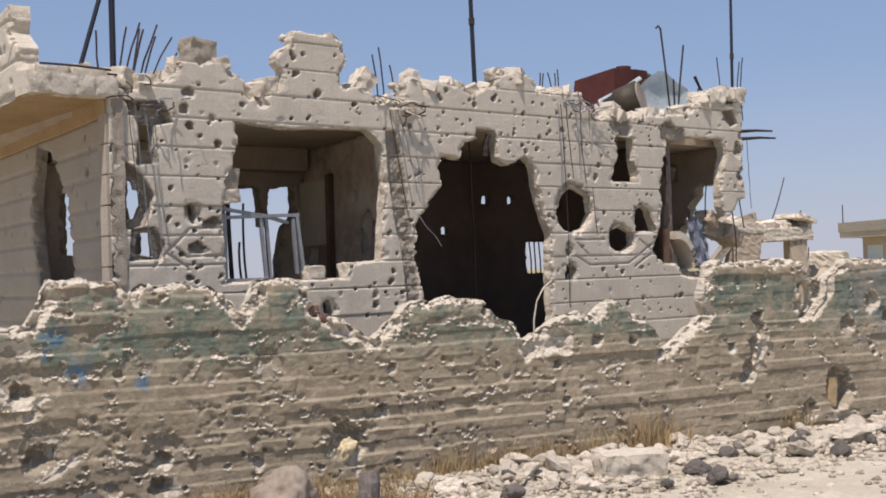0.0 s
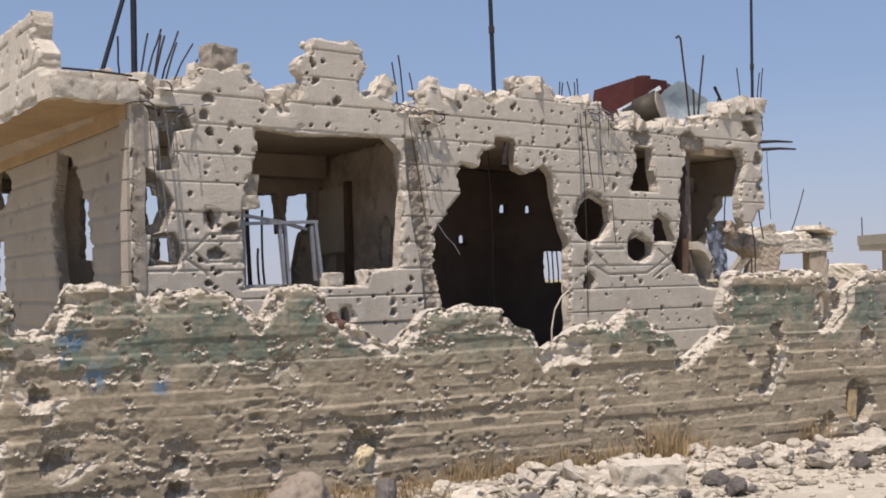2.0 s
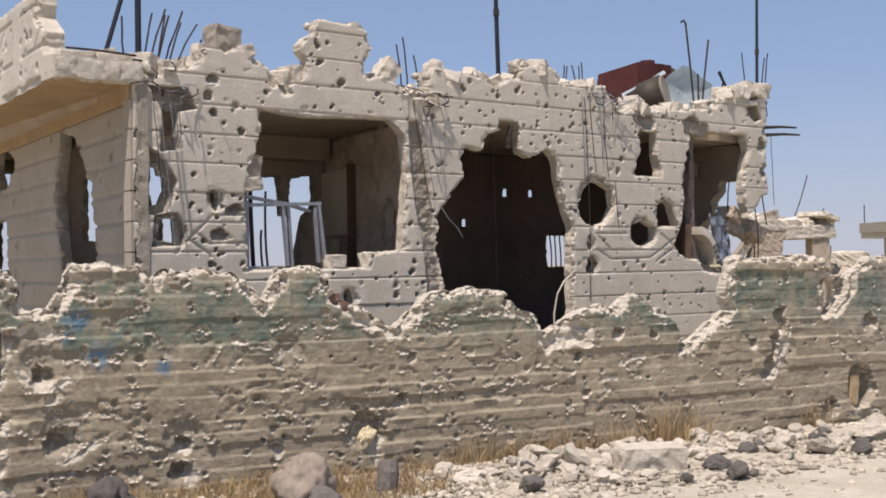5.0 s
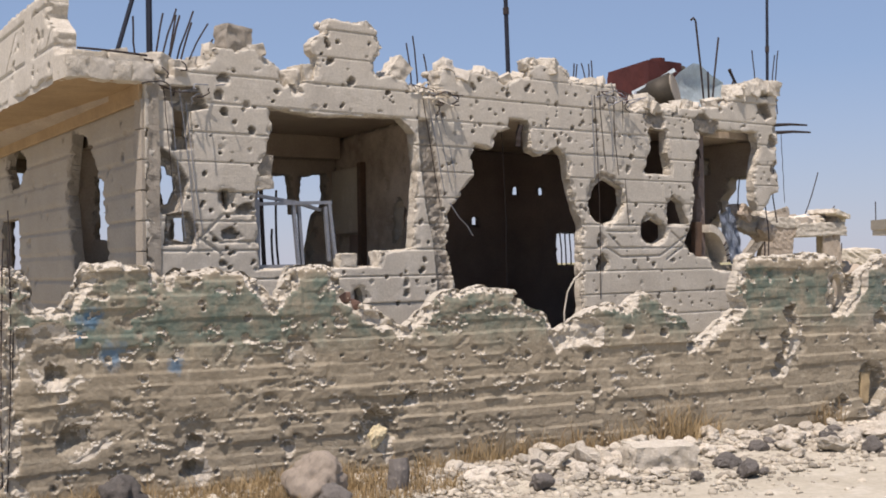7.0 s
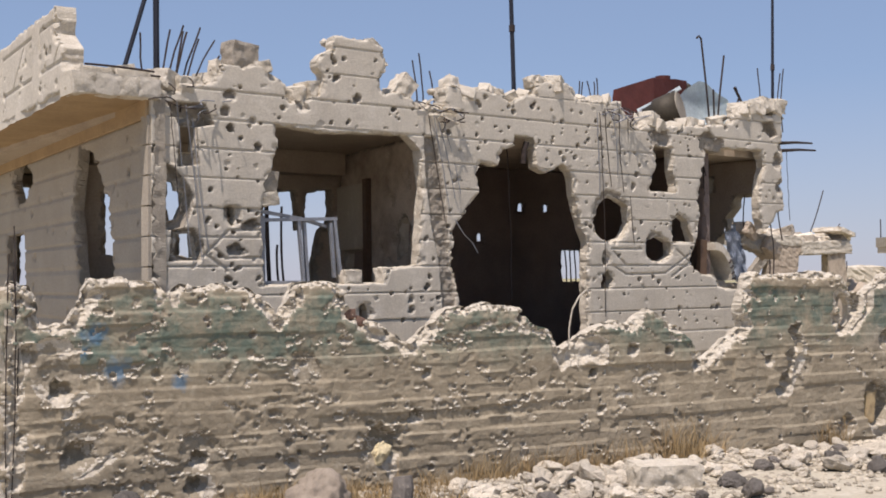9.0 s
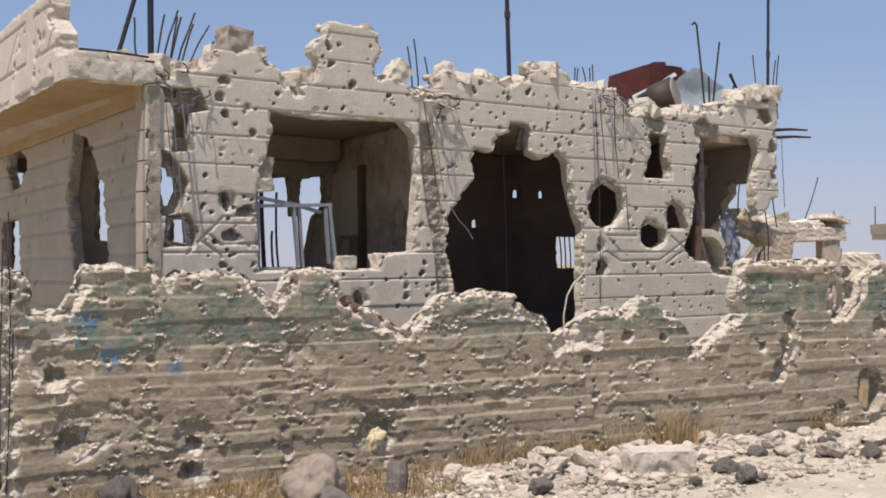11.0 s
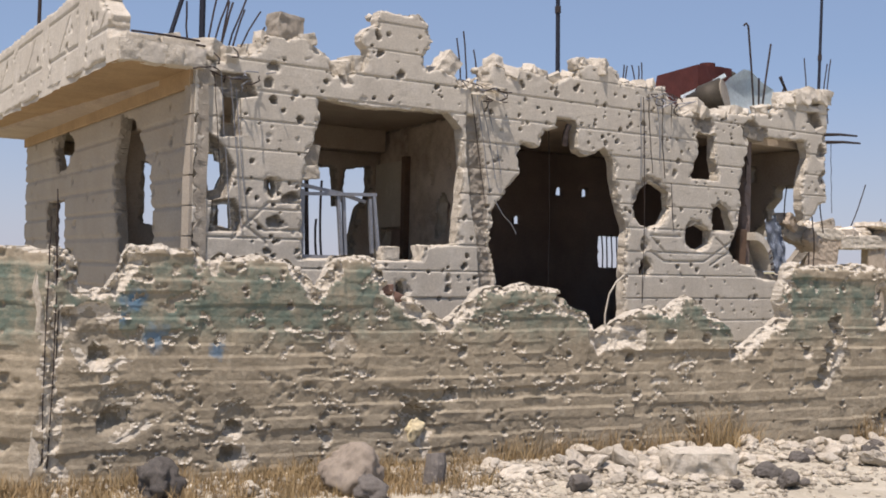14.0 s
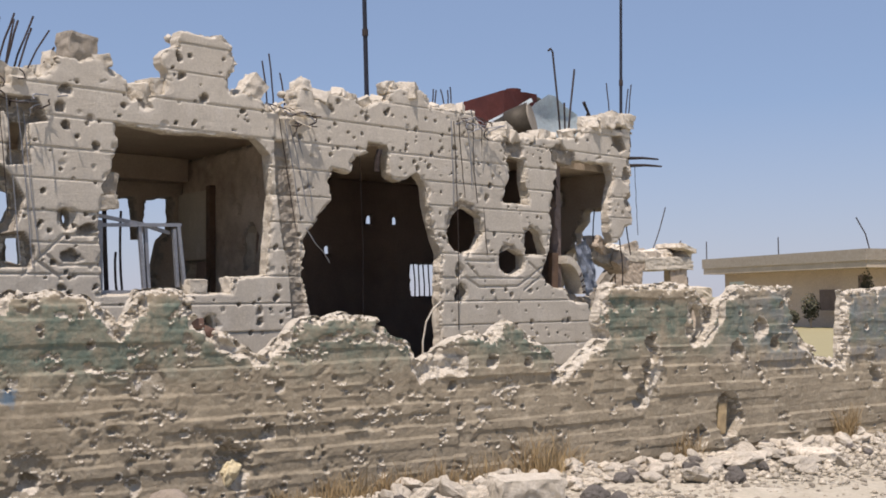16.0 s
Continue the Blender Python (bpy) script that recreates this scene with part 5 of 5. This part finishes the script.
# ---- far house ----
def far_house():
    h = empty("far_house", pose(26.07, 49.35, 0), "distant beige one-storey house with a flat overhanging roof", "house")
    a, b = Vector((-0.162, 0.987, 0)), Vector((0.95, 0.31, 0))
    la, lb = 12.2, 12.0

    def prism(quad, z0, z1):
        bm = bmesh.new()
        lo, hi = [bm.verts.new((p.x, p.y, z0)) for p in quad], [bm.verts.new((p.x, p.y, z1)) for p in quad]
        bm.faces.new(lo[::-1])
        bm.faces.new(hi)
        for i in range(4):
            bm.faces.new((lo[i], lo[(i + 1) % 4], hi[(i + 1) % 4], hi[i]))
        return bm

    def quad(a0, a1, b0, b1):
        return [a * p + b * q for p, q in ((a0, b0), (a0, b1), (a1, b1), (a1, b0))]
    part("wall", prism(quad(0, 12.0, 0, lb), -0.1, 2.6), FAR_WALL, h)
    # this band's paler colour stands for the soffit lit from the ground
    part("roof_slab", prism(quad(-1.3, la, -1.3, lb + 0.9), 2.6, 2.9), FAR_EDGE, h, "concrete slab edge, ground-lit soffit tone in its colour")
    part("fascia", prism(quad(-1.36, la + 0.06, -1.36, lb + 1.0), 2.9, 3.4), CRATER, h, "grey concrete roof edge")
    # solid panels stand in: dark for unlit openings, pale for a bright gap
    for p, z0, z1, w, mat, lab in ((2.9, 0.72, 1.69, 1.44, UNLIT, "window opening filled by a dark unlit box"), (0.4, 1.65, 2.3, 0.7, UNLIT, "window opening filled by a dark unlit box"), (10.8, 1.5, 2.2, 1.4, PALE_SHEET, "pale panel put in for a bright opening")):
        turn = math.degrees(math.atan2(a.y, a.x)) - 90
        win = part("window", box(bmesh.new(), -0.03, 0.1, -w / 2, w / 2, z0, z1), mat, h, lab, pose(a.x * p, a.y * p, 0, 0, 0, turn))
        part("sill", box(bmesh.new(), -0.1, 0.02, -w / 2 - 0.1, w / 2 + 0.1, z0 - 0.1, z0), FAR_WALL, win)
    for p, q, lean, top in ((-1.1, -0.9, -0.6, 4.75), (5.6, -1.0, 0.0, 4.25), (12.0, -1.2, 0.0, 4.35)):
        o = a * p + b * q
        part("rebar", tube(bmesh.new(), [(o.x, o.y, 3.3), (o.x + lean * 0.3, o.y, 3.3 + (top - 3.3) * 0.5), (o.x + lean, o.y, top)], 0.028, 6), STEEL, h)
    # shrubs beside it
    rng = random.Random(31)
    for x, y, w, t in ((24.55, 52.0, 0.42, 1.55), (24.1, 53.0, 0.35, 0.8), (25.7, 48.9, 0.35, 2.5)):
        bush = empty("shrub", pose(x, y, -0.07), "dusty dark green shrub beside the far house", "shrub", "shrubs by the far house")
        part("stem", tube(bmesh.new(), [(0, 0, 0), (0.05, 0, t * 0.6)], 0.06, 6, 0.02), BOULDER, bush)
        bm = bmesh.new()
        for _ in range(700):
            d = Vector((rng.gauss(0, 1), rng.gauss(0, 1), rng.gauss(0, 1))).normalized() * rng.random() ** 0.45
            c = Vector((d.x * w, d.y * w, t * 0.6 + d.z * t * 0.4)) * (1 + 0.2 * noise.noise(d * 2.5))
            u = Vector((rng.gauss(0, 1), rng.gauss(0, 1), rng.gauss(0, 1))).normalized() * 0.08
            v = u.orthogonal().normalized() * 0.04
            bm.faces.new([bm.verts.new(q) for q in (c - u, c + v, c + u, c - v)])
        part("crown", bm, LEAF, bush)
    tagged(block("white_block", 20.5, 23.0, 60, 61, -0.1, 1.95, 91, BROKEN, None, "pale low wall remnant in the field"), "", "wall remnant")


far_house()


# ---- stones and rubble before the yard wall ----
def stone(me, name, x, y, z, s, turn, material, label, category="stone", group=""):
    ob = new(name, me)
    ob.matrix_world = pose(x, y, z, *turn) @ Matrix.Diagonal((*s, 1))
    return tagged(ob, label, category, group)


def stones():
    rng = random.Random(77)
    pale, black = [], []
    for k in range(7):
        me = rock_mesh("stone", rng, 3, 0.8, 0.85, 1.0)
        me.materials.append(STONE)
        pale.append(me)
    for k in range(4):
        me = rock_mesh("basalt", rng, 3, 0.6, 0.85, 0.8)
        me.materials.append(BASALT)
        black.append(me)
    big = rock_mesh("boulder", rng, 5, 0.45, 0.9, 0.55)
    big.materials.append(BOULDER)
    stone(big, "boulder", -0.76, 7.95, 0.08, (0.23, 0.22, 0.27), (0, 0, 30), BOULDER, "rounded brown-grey boulder among dry grass", "boulder")
    rough = rock_mesh("boulder", rng, 4, 1.0, 0.9, 0.6)
    rough.materials.append(BASALT)
    stone(rough, "boulder", -1.96, 7.5, 0.04, (0.13, 0.13, 0.16), (10, 0, 70), BASALT, "jagged dark basalt rock in dry grass", "boulder")
    stone(rough, "boulder", -0.62, 7.72, -0.02, (0.13, 0.1, 0.1), (30, 20, 0), BASALT, "grey angular rock beside the boulder", "boulder")
    post = part("stump", tube(bmesh.new(), [(0, 0, -0.05), (0.01, 0, 0.15), (0.0, 0.01, 0.22)], 0.08, 9, 0.07), BASALT, None, "short dark broken post in the rubble", pose(-0.24, 8.25, -0.06, 0, 3, 0))
    tagged(post, "", "post")
    tagged(block("concrete_slab", 1.47, 2.0, 8.88, 9.16, -0.1, 0.12, 44, BROKEN, None, "broken concrete slab lying among rubble", (3, 1, 14), rough=1.1), "", "concrete slab")
    for x, y, s in ((3.55, 9.5, 0.11), (3.3, 9.85, 0.11), (4.0, 10.0, 0.07), (1.88, 8.4, 0.06), (2.22, 8.87, 0.11), (2.28, 8.55, 0.11), (2.66, 9.63, 0.1), (0.75, 8.17, 0.11), (0.8, 9.0, 0.08), (2.15, 8.94, 0.05), (2.41, 8.6, 0.05)):
        stone(rng.choice(black), "basalt_stone", x, y, -0.05 + s * 0.35, (s * 0.9, s * 0.8, s * 0.75), (rng.uniform(0, 40), 0, rng.uniform(0, 360)), BASALT, "dark basalt stone in pale rubble", "stone", "basalt stones along the wall")
    near = ((1.09, 8.94, 0.08), (1.19, 8.85, 0.07), (0.94, 8.67, 0.05), (1.07, 8.54, 0.06), (1.31, 8.45, 0.1), (1.23, 8.64, 0.06), (1.38, 9.1, 0.08), (1.44, 8.4, 0.05), (1.66, 8.58, 0.08), (2.22, 9.45, 0.1), (2.36, 9.55, 0.08), (2.89, 9.62, 0.1), (2.78, 9.7, 0.06), (1.7, 8.37, 0.045), (0.9, 8.4, 0.045), (1.55, 8.42, 0.045))
    for x, y, s in near + ((0.36, 8.6, 0.11), (4.68, 10.5, 0.15), (3.84, 10.2, 0.17), (3.6, 10.15, 0.12), (4.05, 10.3, 0.12), (0.5, 8.75, 0.08), (-1.45, 7.85, 0.08)):
        stone(rng.choice(pale), "limestone_chunk", x, y, -0.06 + s * 0.3, (s * 1.3, s, s * 0.7), (rng.uniform(-15, 15), 0, rng.uniform(0, 360)), STONE, "pale broken limestone chunk on the ground", "stone", "limestone chunks along the wall")
    for k in range(240):
        u = 3.0 + 7.4 * rng.random() ** 0.8
        off = 0.12 + abs(rng.gauss(0, 0.36)) * (1.25 if u > 3 else 0.7)
        x, y = -2.73 + u * 0.8934 + off * 0.4493, 7.70 + u * 0.4493 - off * 0.8934
        s = 0.025 + 0.085 * rng.random() ** 2.5
        dark = rng.random() < 0.12
        stone(rng.choice(black if dark else pale), "basalt_stone" if dark else "limestone_chunk", x, y, -0.045 + s * 0.35, (s * rng.uniform(0.9, 1.5), s, s * rng.uniform(0.7, 1.0)), (rng.uniform(-30, 30), rng.uniform(-30, 30), rng.uniform(0, 360)),
              None, "dark basalt stone in pale rubble" if dark else "pale broken limestone chunk on the ground", "stone", "basalt stones along the wall" if dark else "limestone chunks along the wall")
    # a loose heap of freshly broken pieces at the wall's foot
    sharp = []
    for k in range(5):
        me = rock_mesh("shard", rng, 2, 0.35, 0.8, 1.0)
        me.materials.append(STONE)
        sharp.append(me)
    for k in range(100):
        u = rng.choice((rng.uniform(3.9, 5.4), rng.uniform(4.0, 4.9), rng.uniform(5.4, 10.0)))
        off = 0.15 + abs(rng.gauss(0, 0.3))
        x, y = -2.73 + u * 0.8934 + off * 0.4493, 7.70 + u * 0.4493 - off * 0.8934
        s = 0.03 + 0.075 * rng.random() ** 1.6
        stone(rng.choice(sharp), "limestone_chunk", x, y, -0.05 + s * 0.5 + 0.05 * max(0.0, 1 - off / 0.4), (s * rng.uniform(0.9, 1.6), s, s * rng.uniform(0.7, 1.0)), (rng.uniform(-40, 40), rng.uniform(-40, 40), rng.uniform(0, 360)),
              None, "pale broken limestone chunk on the ground", "stone", "limestone chunks along the wall")
    # gravel, joined
    base = rock_mesh("gravel", rng, 1, 1.1, 0.75, 1.0)
    bv = np.array([v.co[:] for v in base.vertices])
    bf = np.array([p.vertices[:] for p in base.polygons])
    bpy.data.meshes.remove(base)
    g = np.random.default_rng(6)
    n = 17000
    u = np.where(g.random(n) < 0.08, 2.0 * g.random(n), 2.3 + 8.7 * g.random(n))
    off = np.abs(g.normal(0, 0.8, n)) + 0.03
    s = 0.004 + 0.042 * g.random(n) ** 4.0
    cx, cy = -2.73 + u * 0.8934 + off * 0.4493, 7.70 + u * 0.4493 - off * 0.8934
    ang = g.random(n) * 6.283
    ca, sa = np.cos(ang)[:, None], np.sin(ang)[:, None]
    V = np.stack([(bv[None, :, 0] * ca - bv[None, :, 1] * sa) * s[:, None] * 1.3 + cx[:, None], (bv[None, :, 0] * sa + bv[None, :, 1] * ca) * s[:, None] + cy[:, None], bv[None, :, 2] * s[:, None] - 0.055 + 0.035 * np.exp(-((off - 0.25) / 0.3) ** 2)[:, None]], -1)
    F = bf[None] + (np.arange(n) * len(bv))[:, None, None]
    ob = new("gravel", mesh_from("gravel", V.reshape(-1, 3), F.reshape(-1, 3), [GRAVEL]))
    tagged(ob, "loose pale gravel scattered along the wall", "gravel", kind="stuff")


stones()


def grass():
    g = np.random.default_rng(15)
    V, F = [], []
    tufts = [(g.uniform(-0.5, 2.9), g.uniform(0.05, 0.9), g.uniform(0.04, 0.11), 34) for _ in range(170)]
    tufts += [(g.uniform(0.1, 3.2), g.uniform(0.05, 0.5), g.uniform(0.08, 0.2), 18) for _ in range(90)]
    tufts += [(g.uniform(3.2, 5.8), g.uniform(0.02, 0.16), g.uniform(0.08, 0.32), 8) for _ in range(120)]
    tufts += [(g.normal(5.3, 0.09), g.uniform(0.05, 0.2), g.uniform(0.22, 0.46), 20) for _ in range(8)]
    tufts += [(g.normal(7.05, 0.06), 0.08, 0.3, 22) for _ in range(4)] + [(g.normal(9.4, 0.1), 0.12, 0.4, 22) for _ in range(7)] + [(g.uniform(-2, 0), g.uniform(0.1, 0.4), 0.16, 24) for _ in range(30)]
    for u, off, h, n in tufts:
        x, y = -2.73 + u * 0.8934 + off * 0.4493, 7.70 + u * 0.4493 - off * 0.8934
        for _ in range(n):
            bx, by = x + g.normal(0, 0.05), y + g.normal(0, 0.04)
            lx, ly = g.normal(0, 0.35) * h, g.normal(0, 0.3) * h
            hh, w, a = h * g.uniform(0.5, 1.15), g.uniform(0.0015, 0.0035), g.uniform(0, 6.28)
            wx, wy = w * math.cos(a), w * math.sin(a)
            k = len(V)
            V += [(bx - wx, by - wy, -0.08), (bx + wx, by + wy, -0.08), (bx + lx * 0.35 - wx, by + ly * 0.35 - wy, hh * 0.6 - 0.05), (bx + lx * 0.35 + wx, by + ly * 0.35 + wy, hh * 0.6 - 0.05), (bx + lx, by + ly, hh - 0.05)]
            F += [(k, k + 1, k + 3), (k, k + 3, k + 2), (k + 2, k + 3, k + 4)]
    ob = new("dry_grass", mesh_from("dry_grass", V, F, [STRAW]))
    tagged(ob, "dry straw-coloured grass along the wall's foot", "grass", kind="stuff")


grass()


# ---- things in the yard wall ----
def wall_bits():
    rng = random.Random(41)
    ob = block("corner_post", -0.1, 0.08, 0.035, 0.2, -0.3, 1.42, 90, BROKEN, None, "crumbled concrete post at the wall's corner", (0, 0, 0), rough=2.8)
    ob.matrix_world = WALL_M @ ob.matrix_world
    tagged(ob, "", "post")
    lump = rock_mesh("foam_lump", rng, 3, 0.9, 1.0, 0.8)
    lump.materials.append(YELLOW)
    ob = new("foam_lump", lump)
    ob.matrix_world = WALL_M @ pose(2.61, 0.03, 0.235, 0, 20, 0) @ Matrix.Diagonal((0.08, 0.055, 0.11, 1))
    tagged(ob, "pale yellow lump lodged in the wall's hole")
    tagged(ob, "", "lump")
    ob = block("board", 7.6, 7.72, 0.03, 0.1, 0.12, 0.42, 95, TAN, None, "splintered tan board seen in the wall's hole", (0, 6, 0), rough=1.4)
    ob.matrix_world = WALL_M @ ob.matrix_world
    tagged(ob, "", "board")
    for u, z0, z1 in ((-0.03, 0.1, 1.72), (0.0, 0.05, 1.9), (0.03, 0.6, 1.62)):
        ob = part("corner_rebar", tube(bmesh.new(), bent((u, 0.03, z0), (u + rng.uniform(-0.03, 0.03), 0.02, z1), 0.03, rng, 8), 0.0042, 5), STEEL, None, "rusty rebar bared at the wall's broken corner", WALL_M)
        tagged(ob, "", "rebar", "bared rebars at the corner")
    for k, (u, z, s) in enumerate(((2.37, 1.27, 0.05), (2.47, 1.21, 0.045))):
        ob = block("broken_brick", u - s, u + s, 0.03, 0.14, z - s * 0.8, z + s * 0.8, 80 + k, BRICK, None,
                   "broken reddish brick lodged in the wall's top", (0, 25 * k, 0), rough=1.8)
        ob.matrix_world = WALL_M @ ob.matrix_world
        tagged(ob, "", "brick")


wall_bits()
